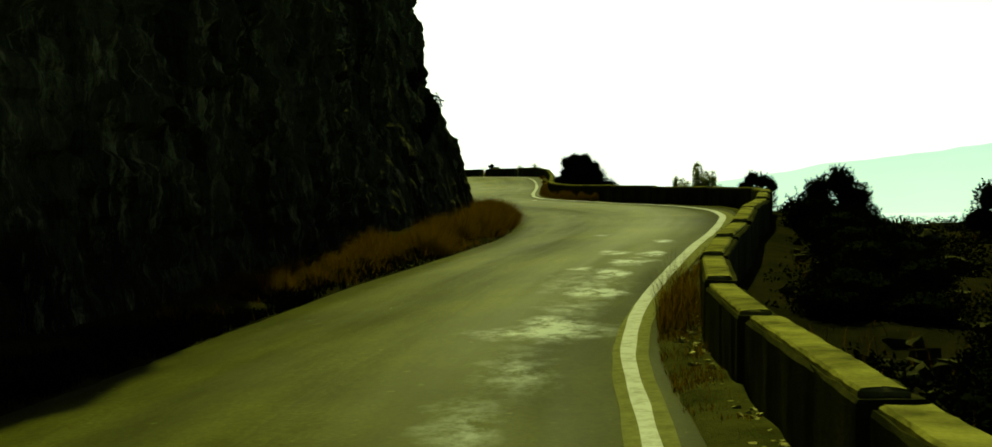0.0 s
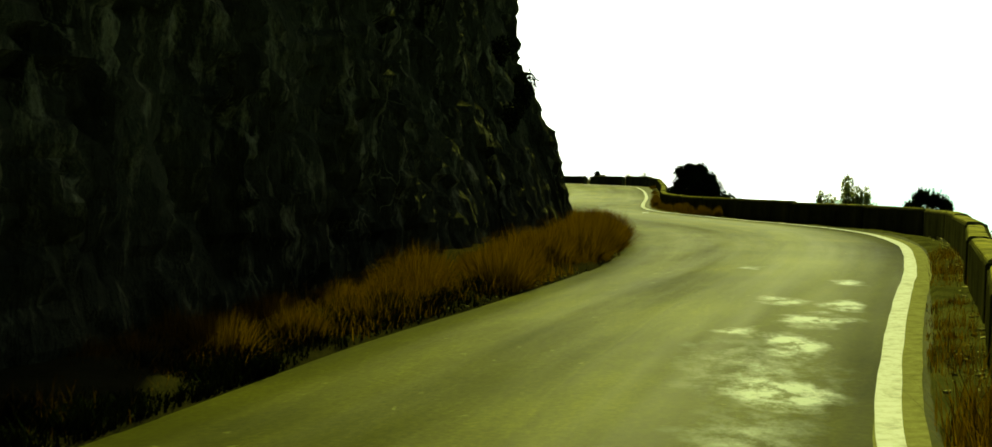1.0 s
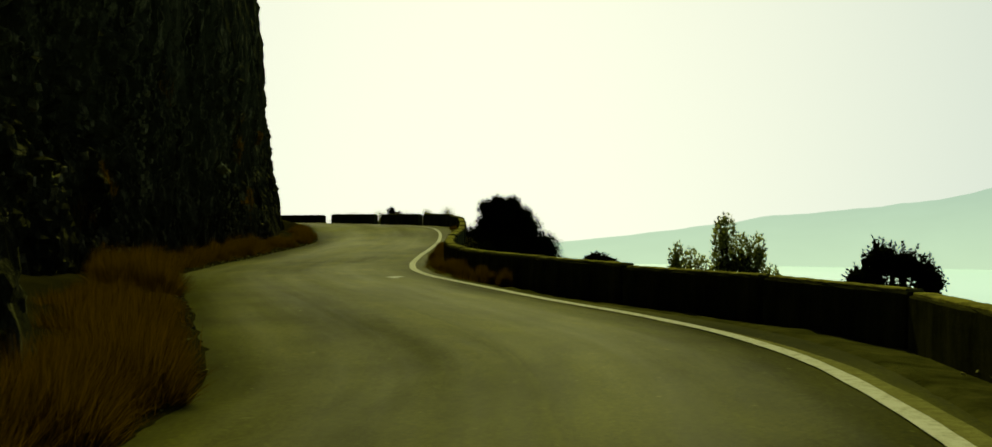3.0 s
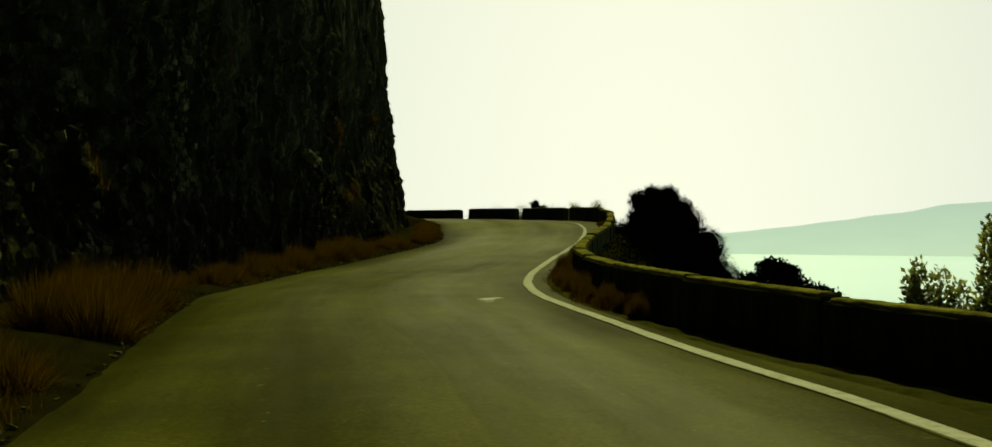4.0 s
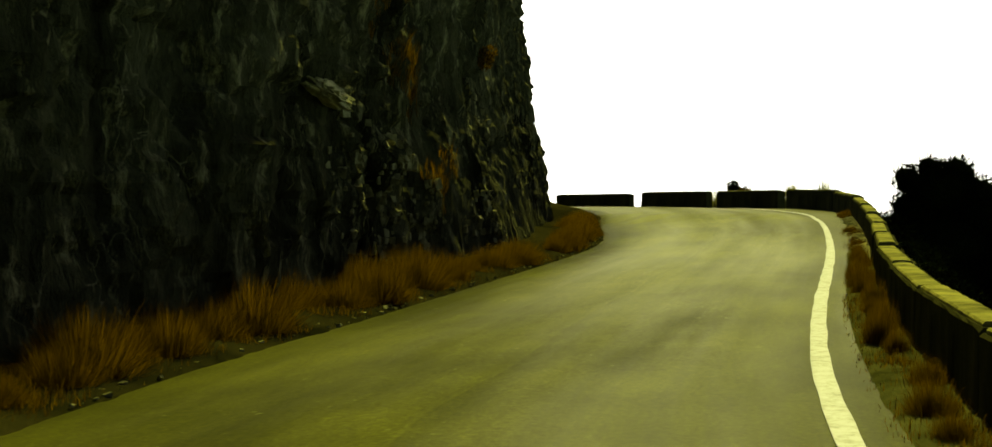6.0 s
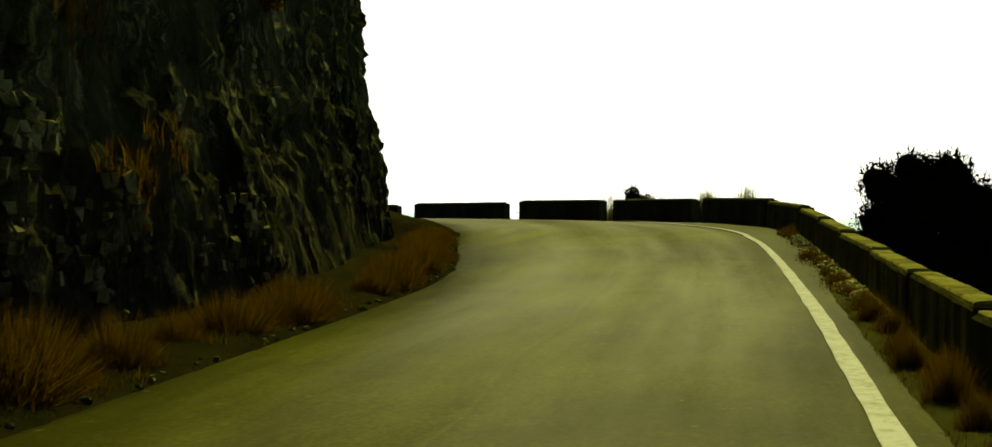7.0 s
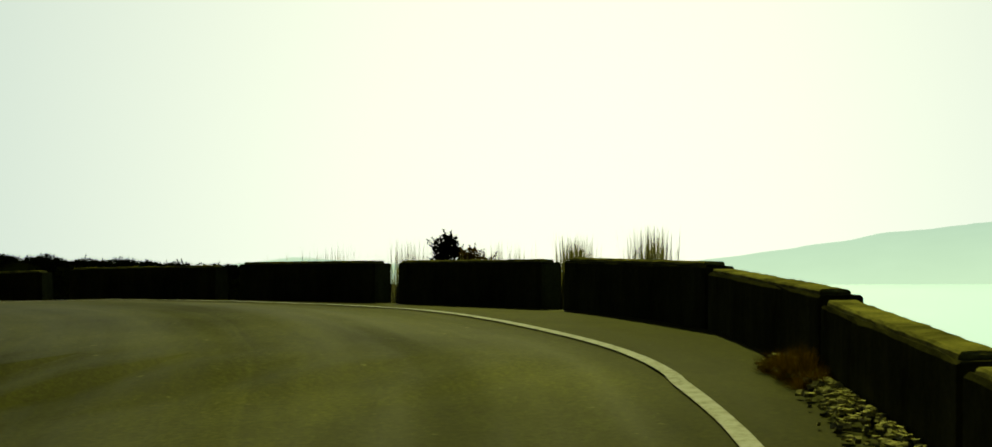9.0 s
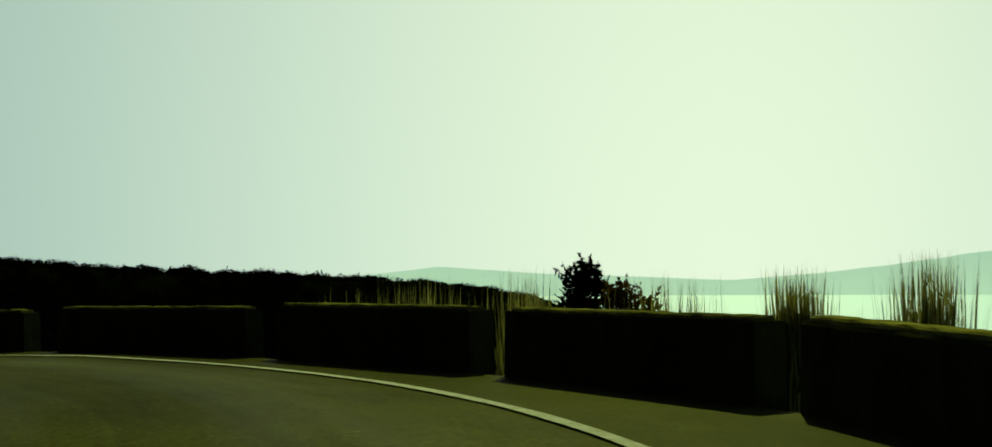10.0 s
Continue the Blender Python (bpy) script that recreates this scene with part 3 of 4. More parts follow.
# ---- parapet of concrete blocks ----
def cast_mesh(name, length, seed, prof, material, n, jitter, end_cut):
    """A cast bar: a profile (y, z) swept along x with uneven, chipped edges and cut-back upper ends."""
    r = random.Random(seed)
    tallest = max(z for _, z in prof)
    verts, faces = [], []
    for i in range(n + 1):
        t = i / n
        end = 1 if i == n else -1 if i == 0 else 0
        for y, z in prof:
            high = z > 0.0
            x = length * (t - 0.5) - (end * end_cut if z == tallest else 0) + (0 if end or not high else r.uniform(-0.03, 0.03))
            verts.append((x, y + (r.uniform(-jitter, jitter) if high else 0), z + (r.uniform(-1.4, 0.3) * jitter if high else 0) ))
    m = len(prof)
    for i in range(n):
        for k in range(m):
            j = (k + 1) % m
            faces.append((i * m + k, i * m + m + k, i * m + m + j, i * m + j))
    faces += [tuple(range(m)), tuple(n * m + k for k in range(m))[::-1]]
    return mesh_of(name, verts, faces, material)


BLOCK_W, BLOCK_H, CAP_H = 0.28, 0.92, 0.03


def block_parts(length, seed):
    w, c = BLOCK_W, CAP_H
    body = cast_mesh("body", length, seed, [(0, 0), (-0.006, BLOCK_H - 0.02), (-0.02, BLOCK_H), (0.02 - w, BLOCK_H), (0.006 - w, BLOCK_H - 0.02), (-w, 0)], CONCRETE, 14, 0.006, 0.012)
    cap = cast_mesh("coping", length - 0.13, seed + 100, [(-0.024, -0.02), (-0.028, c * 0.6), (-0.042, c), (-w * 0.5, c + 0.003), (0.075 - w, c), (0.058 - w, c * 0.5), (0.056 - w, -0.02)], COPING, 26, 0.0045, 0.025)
    return body, cap


joints = [(2.0 + 2.75 * i, 0.1) for i in range(12)] + [(34.88, 0.24), (38.08, 0.2), (40.3, 0.18), (42.8, 0.18), (45.2, 0.18), (47.4, 0.16)]
joints += [(k, 0.1) for k in (50.5, 54.2, 57.8, 61.2)] + [(61.2 + 3.07 * i, 0.1) for i in range(1, 10)]
joints += [(k, 0.09) for k in (91.9, 94.9, 98.2, 101.5, 104.6, 107.3, 110.35)] + [(113.58, 0.4), (116.83, 0.42), (120.04, 0.5), (123.42, 0.55)] + [(123.35 + 3.3 * i, 0.25) for i in range(1, 8)]
blocks = {}
for i, ((s0, g0), (s1, g1)) in enumerate(zip(joints, joints[1:])):
    a, b = WALL.at(s0 + g0 / 2), WALL.at(s1 - g1 / 2)
    d = b - a
    key = (round(float(np.hypot(*d)), 1), i % 3)
    if key not in blocks:
        blocks[key] = block_parts(key[0], i)
    mid = (a + b) / 2
    rise = 0.85 * math.atan2(road_z(*b) - road_z(*a), np.hypot(*d))
    tall = np.interp(s0, [0, 50, 70, 104, 110, 113, 117.5, 120, 124], [0.49, 0.49, 0.5, 0.49, 0.51, 0.54, 0.53, 0.49, 0.46]) + rng.uniform(-0.018, 0.018)
    turn = math.atan2(d[1], d[0]) + radians(rng.uniform(-0.7, 0.7))
    ob = thing("parapet_block", 0, 0, 0, "weathered concrete parapet block toned dark for shade, cement coping toned pale for sun, along the road edge", "parapet block", "parapet blocks along the road")
    ob.matrix_world = Matrix.Translation((mid[0], mid[1], road_z(*mid) + tall - 0.95)) @ Matrix.Rotation(turn, 4, "Z") @ Matrix.Rotation(-rise, 4, "Y") @ Matrix.Rotation(radians(rng.uniform(-0.6, 0.6)), 4, "X")
    part("body", blocks[key][0], ob)
    part("coping", blocks[key][1], ob, "chipped cement coping, toned pale for sunlight").location.z = BLOCK_H


# ---- grass ----
def blades(name, places, heights, width, lean, material, seed):
    """Many bent blades in one mesh: each a tapering strip of two quads."""
    g = np.random.default_rng(seed)
    n = len(places)
    ang = g.uniform(0, 2 * np.pi, n)
    bend = g.uniform(0.15, 1.0, n) * lean * heights
    across = np.stack([-np.sin(ang), np.cos(ang), np.zeros(n)], 1) * (width * g.uniform(0.6, 1.3, n))[:, None] / 2
    out = np.stack([np.cos(ang), np.sin(ang), np.zeros(n)], 1) * bend[:, None]
    up = np.stack([np.zeros(n), np.zeros(n), heights], 1)
    p0, p1, p2 = places, places + out * 0.3 + up * 0.55, places + out + up
    verts = np.stack([p0 - across, p0 + across, p1 - across * 0.8, p1 + across * 0.8, p2], 1).reshape(-1, 3)
    faces = []
    for i in range(0, 5 * n, 5):
        faces += [(i, i + 1, i + 3, i + 2), (i + 2, i + 3, i + 4)]
    return mesh_of(name, verts, faces, material)


def tufts(line, spans, per_metre, seed, side):
    """Places and heights of blades in clumps: spans of (start y, end y, nearest, farthest, tallest)."""
    g = np.random.default_rng(seed)
    pts, hts = [], []
    for y0, y1, near, far, tall, *thin in spans:
        n = max(2, int((y1 - y0) * per_metre * (thin[0] if thin else 1)))
        for _ in range(n):
            y = g.uniform(y0, y1)
            k = float(np.interp(y, line.c[:, 1], line.s))
            d = g.uniform(near, far)
            c = line.at(k) + line.right(k) * d * side
            m = int(g.integers(60, 100))
            rad = g.uniform(0.07, 0.24)
            q = c + g.normal(0, rad, (m, 2))
            h = tall * g.uniform(0.65, 1.0) * (0.85 + 0.5 * noise.noise((c[0] * 0.9, c[1] * 0.9, 6.0))) * np.clip(1.15 - 0.42 * np.hypot(*(q - c).T) / rad, 0.2, 1) * g.uniform(0.35, 1.15, m)
            pts.append(q)
            hts.append(h)
    q, h = np.concatenate(pts), np.concatenate(hts)
    bound = np.interp(q[:, 1], line.c[:, 1], line.c[:, 0]) if line is INNER else np.interp(q[:, 1], EDGE.c[:, 1], EDGE.c[:, 0])
    keep = q[:, 0] < bound - 0.03 if line is INNER else q[:, 0] > bound + 0.22
    q, h = q[keep], h[keep]
    return np.c_[q, road_z(q[:, 0], q[:, 1]) + 0.0], h


def tuft_mesh(seed, count=1700):
    """A dome of fine dry blades that fan out from one root, one metre high."""
    g = np.random.default_rng(seed)
    ang, r = g.uniform(0, 2 * np.pi, count), g.uniform(0, 1, count) ** 0.6
    side = np.stack([np.cos(ang), np.sin(ang), np.zeros(count)], 1)
    lumps = 0.8 + 0.2 * np.sin(ang * 3 + seed) * r + 0.12 * np.sin(ang * 7 + 2 * seed) * r
    tip_h = np.sqrt(np.clip(1.05 - r ** 2, 0.04, 1)) * lumps * g.uniform(0.55, 1.05, count)
    root = side * (r * 0.45)[:, None] + g.normal(0, 0.03, (count, 3)) * (1, 1, 0)
    tip = side * (r * 0.8 * g.uniform(0.75, 1.15, count))[:, None] + np.stack([g.normal(0, 0.07, count), g.normal(0, 0.07, count), tip_h], 1)
    mid = root * 0.55 + tip * 0.45 + np.stack([np.zeros(count), np.zeros(count), 0.12 * tip_h], 1)
    turn = g.uniform(0, 2 * np.pi, count)
    wide = np.stack([np.cos(turn), np.sin(turn), np.zeros(count)], 1) * (0.0036 * g.uniform(0.6, 1.5, count))[:, None]
    verts = np.stack([root - wide, root + wide, mid - wide * 0.8, mid + wide * 0.8, tip], 1).reshape(-1, 3)
    faces = []
    for i in range(0, 5 * count, 5):
        faces += [(i, i + 1, i + 3, i + 2), (i + 2, i + 3, i + 4)]
    return mesh_of("grass_tuft", verts, faces, DRY_GRASS)


TUFTS = [tuft_mesh(200 + i) for i in range(7)]


def tuft(x, y, z, tall, wide, label, group):
    ob = new("grass_tuft", TUFTS[int(rng.integers(len(TUFTS)))])
    ob.matrix_world = Matrix.Translation((x, y, z - 0.02)) @ Matrix.Rotation(rng.uniform(0, 6.28), 4, "Z") @ Matrix.Diagonal((wide, wide, tall, 1))
    return tagged(ob, label, "grass tuft", group)


# spans under the cliff: start y, end y, nearest, farthest, height, step
for y0, y1, near, far, tall, step in ((14.5, 19, 0.3, 1.2, 0.42, 0.3), (19, 26, 0.25, 1.1, 0.62, 0.26), (26, 31, 0.25, 0.85, 0.68, 0.24), (31, 33.2, 0.3, 1.0, 0.62, 0.3), (33.6, 37, 0.35, 1.5, 0.62, 0.28), (37, 39.2, 0.4, 1.5, 0.52, 0.32),
                                      (40.6, 44.4, 0.32, 1.2, 0.84, 0.36), (44.8, 47, 0.6, 1.2, 0.42, 0.6), (48, 52, 0.4, 1.0, 0.5, 0.62), (52.4, 55.4, 0.4, 1.0, 0.66, 0.5), (56.8, 61.4, 0.38, 1.0, 0.7, 0.46),
                                      (62.6, 66.2, 0.38, 0.85, 0.52, 0.6), (67.2, 70.6, 0.36, 0.8, 0.62, 0.5), (71.4, 73.4, 0.3, 0.6, 0.52, 0.36), (73.4, 77.6, 0.3, 0.8, 0.46, 0.32)):
    y = y0
    while y < y1:
        k = float(np.interp(y, INNER.c[:, 1], INNER.s))
        size = rng.uniform(0.7, 1.12)
        q = INNER.at(k) - INNER.right(k) * rng.uniform(near, far)
        tuft(q[0], q[1], float(road_z(*q)) + 0.02, tall * size, 0.7 * size * rng.uniform(0.8, 1.25) * (0.45 + 0.75 * tall), "rust-brown dome of dry grass below the rock face", "dry grass tufts under the cliff")
        y += step * rng.uniform(0.6, 1.5)
p, h = tufts(INNER, [(12.5, 15, 0.4, 1.2, 0.3), (15, 19, 0.22, 1.3, 0.4), (19, 31, 0.1, 1.1, 0.36), (31, 37, 0.2, 1.4, 0.36), (37, 39.5, 0.4, 1.6, 0.3), (40.5, 43.4, 0.2, 1.3, 0.34), (48, 55.5, 0.25, 1.0, 0.26, 0.6), (56.5, 61.5, 0.2, 1.0, 0.28, 0.8), (62.5, 66.3, 0.2, 0.8, 0.22, 0.5), (67, 70.5, 0.2, 0.75, 0.26, 0.6), (71.5, 77, 0.2, 0.6, 0.2, 0.4)], 16, 11, -1)
tagged(new("dry_grass", blades("dry_grass", p, h, 0.006, 0.9, DRY_GRASS, 1)), "thin rust-brown dry grass between tufts under the cliff", "dry grass", kind="stuff")
for y0, y1, tall, step in ((43.5, 49.6, 0.44, 0.42), (50.2, 53.4, 0.3, 0.7), (54.4, 57.6, 0.42, 0.5), (58.2, 63, 0.38, 0.75), (63.5, 66, 0.34, 0.9), (67, 72, 0.2, 1.3)):
    y = y0
    while y < y1:
        k = float(np.interp(y, WALL.c[:, 1], WALL.s))
        size = rng.uniform(0.65, 1.15)
        q = WALL.at(k) - WALL.right(k) * rng.uniform(0.1, 0.24)
        tuft(q[0], q[1], float(road_z(*q)), tall * size, 0.24 * size, "golden-brown dry grass tuft at the foot of the parapet", "dry grass tufts along the parapet")
        y += step * rng.uniform(0.6, 1.6)
for y, out, tall in ((76.1, 0.12, 0.3), (76.4, 0.16, 0.22), (75.8, 0.1, 0.2)):
    k = float(np.interp(y, WALL.c[:, 1], WALL.s))
    q = WALL.at(k) - WALL.right(k) * out
    tuft(q[0], q[1], float(road_z(*q)), tall, 0.28, "golden-brown dry grass tuft at the foot of the parapet", "dry grass tufts along the parapet")
p, h = tufts(WALL, [(7, 11, 0.05, 0.3, 0.14, 0.5), (11.0, 13.2, 0.1, 0.38, 0.78, 0.9), (15, 19, 0.05, 0.35, 0.16, 0.4), (20, 26, 0.05, 0.35, 0.2, 0.35), (44.5, 49.5, 0.05, 0.28, 0.22, 0.6), (50, 59.4, 0.05, 0.3, 0.16, 0.5), (60.5, 72.5, 0.04, 0.2, 0.14, 0.4)], 12, 13, -1)
tagged(new("dry_grass", blades("dry_grass", p, h, 0.0055, 0.8, DRY_GRASS, 3)), "dry grass tufts along the foot of the parapet", "dry grass", kind="stuff")


# dark blades added to blacken the strip that lies in the cliff's shadow
p, h = tufts(INNER, [(-4, 4, 0.06, 1.2, 0.16), (4, 15, 0.05, 1.2, 0.22), (15, 20, 0.3, 1.0, 0.25)], 62, 14, -1)
tagged(new("weeds", blades("weeds", p, h, 0.014, 0.9, LEAF, 4)), "low dark blades added to deepen the shade on the strip under the cliff", "weeds", kind="stuff")


# ---- shrubs ----
def leaves_mesh(name, lobes, count, size, material, seed, upright=0.0):
    """A crown of many small folded leaves in lobes (x, y, z, rx, ry, rz), thicker towards the outside."""
    g = np.random.default_rng(seed)
    w = np.array([(l[3] * l[4] * l[5]) ** 0.67 for l in lobes])
    pick = g.choice(len(lobes), count, p=w / w.sum())
    L = np.array(lobes, float)[pick]
    v = g.normal(0, 1, (count, 3))
    v /= np.linalg.norm(v, axis=1, keepdims=True)
    rad = g.uniform(0.25, 1.0, count) ** 0.35 * g.uniform(0.86, 1.14, count)
    c = L[:, :3] + v * L[:, 3:] * rad[:, None]
    a = g.normal(0, 1, (count, 3)) * (1, 1, 1 - 0.6 * upright) + v * 0.7 + np.array([0, 0, 1.2 * upright])
    a /= np.linalg.norm(a, axis=1, keepdims=True)
    b = np.cross(a, g.normal(0, 1, (count, 3)))
    b /= np.linalg.norm(b, axis=1, keepdims=True)
    s = (size * g.uniform(0.6, 1.4, count))[:, None]
    verts = np.stack([c, c + a * s * 0.5 + b * s * 0.28, c + a * s, c + a * s * 0.5 - b * s * 0.28], 1).reshape(-1, 3)
    return mesh_of(name, verts, [(i, i + 1, i + 2, i + 3) for i in range(0, 4 * count, 4)], material)


def stem_mesh(name, ends, radius, material):
    """Tapered, bent limbs from the foot to each end."""
    verts, faces = [], []
    for e in ends:
        e = Vector(e)
        for k in range(5):
            t = k / 4
            c = e * t + Vector((0.08 * math.sin(3 * t + e.x * 5), 0.08 * math.cos(2 * t + e.y * 5), 0.1 * math.sin(math.pi * t))) * t
            for j in range(6):
                a = math.pi * j / 3
                r = radius * (1 - 0.75 * t)
                verts.append((c.x + r * math.cos(a), c.y + r * math.sin(a), c.z))
        o = len(verts) - 30
        for k in range(4):
            for j in range(6):
                faces.append((o + k * 6 + j, o + k * 6 + (j + 1) % 6, o + k * 6 + 6 + (j + 1) % 6, o + k * 6 + 6 + j))
    return mesh_of(name, verts, faces, material, True)


def core_mesh(name, lobes, scale, material):
    """The dense, dark inside of a crown, a little smaller than its lobes."""
    bm = bmesh.new()
    for n, l in enumerate(lobes):
        m = Matrix.Translation(l[:3]) @ Matrix.Diagonal((l[3] * scale, l[4] * scale, l[5] * scale, 1))
        bmesh.ops.create_icosphere(bm, subdivisions=3, radius=1, matrix=m)
    for v in bm.verts:
        v.co += v.normal * 0.12 * scale * noise.fractal(v.co * 3.5, 1.0, 2.0, 3)
    me = bpy.data.meshes.new(name)
    bm.to_mesh(me)
    bm.free()
    me.materials.append(material)
    return me


def spray_mesh(name, lobes, count, size, material, seed):
    """Leafy twigs that stand out of a crown, mostly upwards, each with pairs of narrow leaves."""
    g = np.random.default_rng(seed)
    w = np.array([(l[3] * l[4] * l[5]) ** 0.67 for l in lobes])
    L = np.array(lobes, float)[g.choice(len(lobes), count, p=w / w.sum())]
    v = g.normal(0, 1, (count, 3)) + np.array([0, 0, 0.5])
    v /= np.linalg.norm(v, axis=1, keepdims=True)
    root = L[:, :3] + v * L[:, 3:] * 0.82
    way = v * 0.6 + np.array([0, 0, 0.75]) + g.normal(0, 0.25, (count, 3))
    way /= np.linalg.norm(way, axis=1, keepdims=True)
    long = size * g.uniform(1.5, 4.2, count)
    verts = []
    per = 22
    for k in range(per):
        t = (k + 1) / per
        c = root + way * (long * t)[:, None]
        a = way * 0.8 + g.normal(0, 0.55, (count, 3))
        a /= np.linalg.norm(a, axis=1, keepdims=True)
        b = np.cross(a, g.normal(0, 1, (count, 3)))
        b /= np.linalg.norm(b, axis=1, keepdims=True)
        s = (size * g.uniform(0.7, 1.3, count) * (1.1 - 0.4 * t))[:, None]
        verts.append(np.stack([c, c + a * s * 0.5 + b * s * 0.3, c + a * s, c + a * s * 0.5 - b * s * 0.3], 1))
    verts = np.concatenate(verts).reshape(-1, 3)
    return mesh_of(name, verts, [(i, i + 1, i + 2, i + 3) for i in range(0, len(verts), 4)], material)


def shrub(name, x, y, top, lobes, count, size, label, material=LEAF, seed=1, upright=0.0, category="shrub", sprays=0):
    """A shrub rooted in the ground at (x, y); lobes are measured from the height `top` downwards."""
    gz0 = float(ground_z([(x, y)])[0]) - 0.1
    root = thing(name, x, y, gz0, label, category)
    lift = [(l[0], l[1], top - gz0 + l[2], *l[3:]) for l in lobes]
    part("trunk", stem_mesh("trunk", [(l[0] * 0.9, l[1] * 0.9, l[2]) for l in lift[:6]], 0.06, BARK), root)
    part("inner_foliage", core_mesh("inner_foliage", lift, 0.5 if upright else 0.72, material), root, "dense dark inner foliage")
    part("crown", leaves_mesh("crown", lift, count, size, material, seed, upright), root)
    if sprays:
        part("foliage_fringe", spray_mesh("foliage_fringe", lift, sprays, size, material, seed + 300), root, "leafy upright twigs")
    return root


shrub("large_shrub", 0.9, 74.2, 4.1, [(0.15, 0, -0.85, 0.78, 0.75, 0.7), (-0.42, -0.1, -1.2, 0.5, 0.55, 0.45), (0.95, 0.1, -1.45, 0.8, 0.8, 0.78), (0.1, 0, -1.95, 1.55, 1.2, 0.85), (1.6, 0, -2.1, 0.85, 0.8, 0.7), (-0.48, 0.2, -0.58, 0.36, 0.36, 0.36), (-0.05, 0, -0.38, 0.32, 0.4, 0.3), (0.5, 0, -0.45, 0.42, 0.45, 0.36), (0.95, 0, -0.85, 0.4, 0.4, 0.4), (-0.95, 0, -1.75, 0.55, 0.6, 0.42),
      (1.9, 0, -3.5, 1.3, 1.1, 1.1), (0.6, 0, -3.7, 1.6, 1.2, 1.0), (2.6, 0, -4.0, 1.2, 1.0, 0.8), (1.5, 0, -2.7, 1.1, 1.0, 0.9), (0.2, 0, -2.8, 1.5, 1.2, 0.9)],
      120000, 0.04, "large dark evergreen shrub growing behind the parapet", seed=3, sprays=3200)
shrub("low_shrub", 3.3, 53.6, 1.9, [(0.0, 0, -0.2, 0.3, 0.35, 0.2), (0.3, 0.2, -0.3, 0.24, 0.3, 0.18), (-0.35, 0, -0.5, 0.35, 0.3, 0.25), (0.25, 0, -0.75, 0.85, 0.6, 0.4), (0.8, 0, -0.85, 0.5, 0.4, 0.35)], 9000, 0.07, "low dark bush on the slope behind the parapet", seed=4)
shrub("upright_shrub", 4.0, 39.6, 2.47, [(0.0, 0, -0.36, 0.15, 0.15, 0.36), (0.02, 0.1, -0.75, 0.22, 0.2, 0.35), (0.24, 0.1, -0.58, 0.13, 0.13, 0.3), (0.43, 0, -0.56, 0.11, 0.12, 0.3), (0.3, 0, -0.85, 0.28, 0.15, 0.3), (0.62, 0, -0.9, 0.12, 0.1, 0.22),
                                           (-0.62, 0, -0.68, 0.1, 0.1, 0.28), (-0.45, 0, -0.72, 0.1, 0.1, 0.26), (-0.3, 0, -0.78, 0.08, 0.1, 0.22), (-0.5, 0, -0.95, 0.22, 0.14, 0.26), (0.8, 0, -1.0, 0.14, 0.1, 0.15), (-0.1, 0, -0.95, 0.2, 0.12, 0.25)],
      8000, 0.045, "slender upright olive-green shrub behind the parapet", OLIVE_LEAF, 5, 1.0)
shrub("round_shrub", 5.2, 36.0, 2.12, [(-0.12, 0, -0.22, 0.2, 0.3, 0.18), (0.15, 0.1, -0.28, 0.22, 0.3, 0.16), (-0.32, 0, -0.45, 0.2, 0.3, 0.16), (0.36, 0, -0.42, 0.16, 0.3, 0.16), (0, 0, -0.75, 0.52, 0.45, 0.36)], 7000, 0.036, "rounded dark bush just behind the parapet", seed=6, sprays=130)
shrub("spreading_shrub", 5.75, 28.4, 2.03, [(0.0, 0, -0.35, 0.34, 0.4, 0.3), (-0.42, 0, -0.5, 0.28, 0.4, 0.24), (0.3, 0, -0.7, 0.42, 0.45, 0.36), (-0.45, 0, -0.95, 0.5, 0.5, 0.32), (0.4, 0, -1.15, 0.5, 0.5, 0.4), (-0.2, 0, -1.45, 0.8, 0.7, 0.45), (0.6, 0, -1.6, 0.45, 0.6, 0.4)], 24000, 0.04, "spreading dark bush on the stony slope", seed=7, sprays=420)
shrub("low_bush", 4.7, 24.2, 1.45, [(-0.2, 0.6, -0.4, 0.5, 0.8, 0.4), (0.2, -0.6, -0.6, 0.5, 0.8, 0.4), (-0.4, -1.6, -0.7, 0.4, 0.8, 0.35), (0.7, 0.4, -0.85, 0.5, 0.8, 0.35)], 12000, 0.05, "low dark green bush spreading behind the parapet", seed=17, sprays=160)
shrub("hillside_shrub", 8.5, 26.6, 1.65, [(-0.2, 0, -0.3, 0.3, 0.4, 0.28), (0.3, 0, -0.4, 0.4, 0.4, 0.34), (-0.4, 0, -0.75, 0.35, 0.4, 0.25), (0.2, 0, -1.0, 0.6, 0.5, 0.4), (-0.1, 0, -1.4, 0.5, 0.5, 0.35)], 7000, 0.05, "open dark bush at the edge of the slope", seed=8, sprays=160)
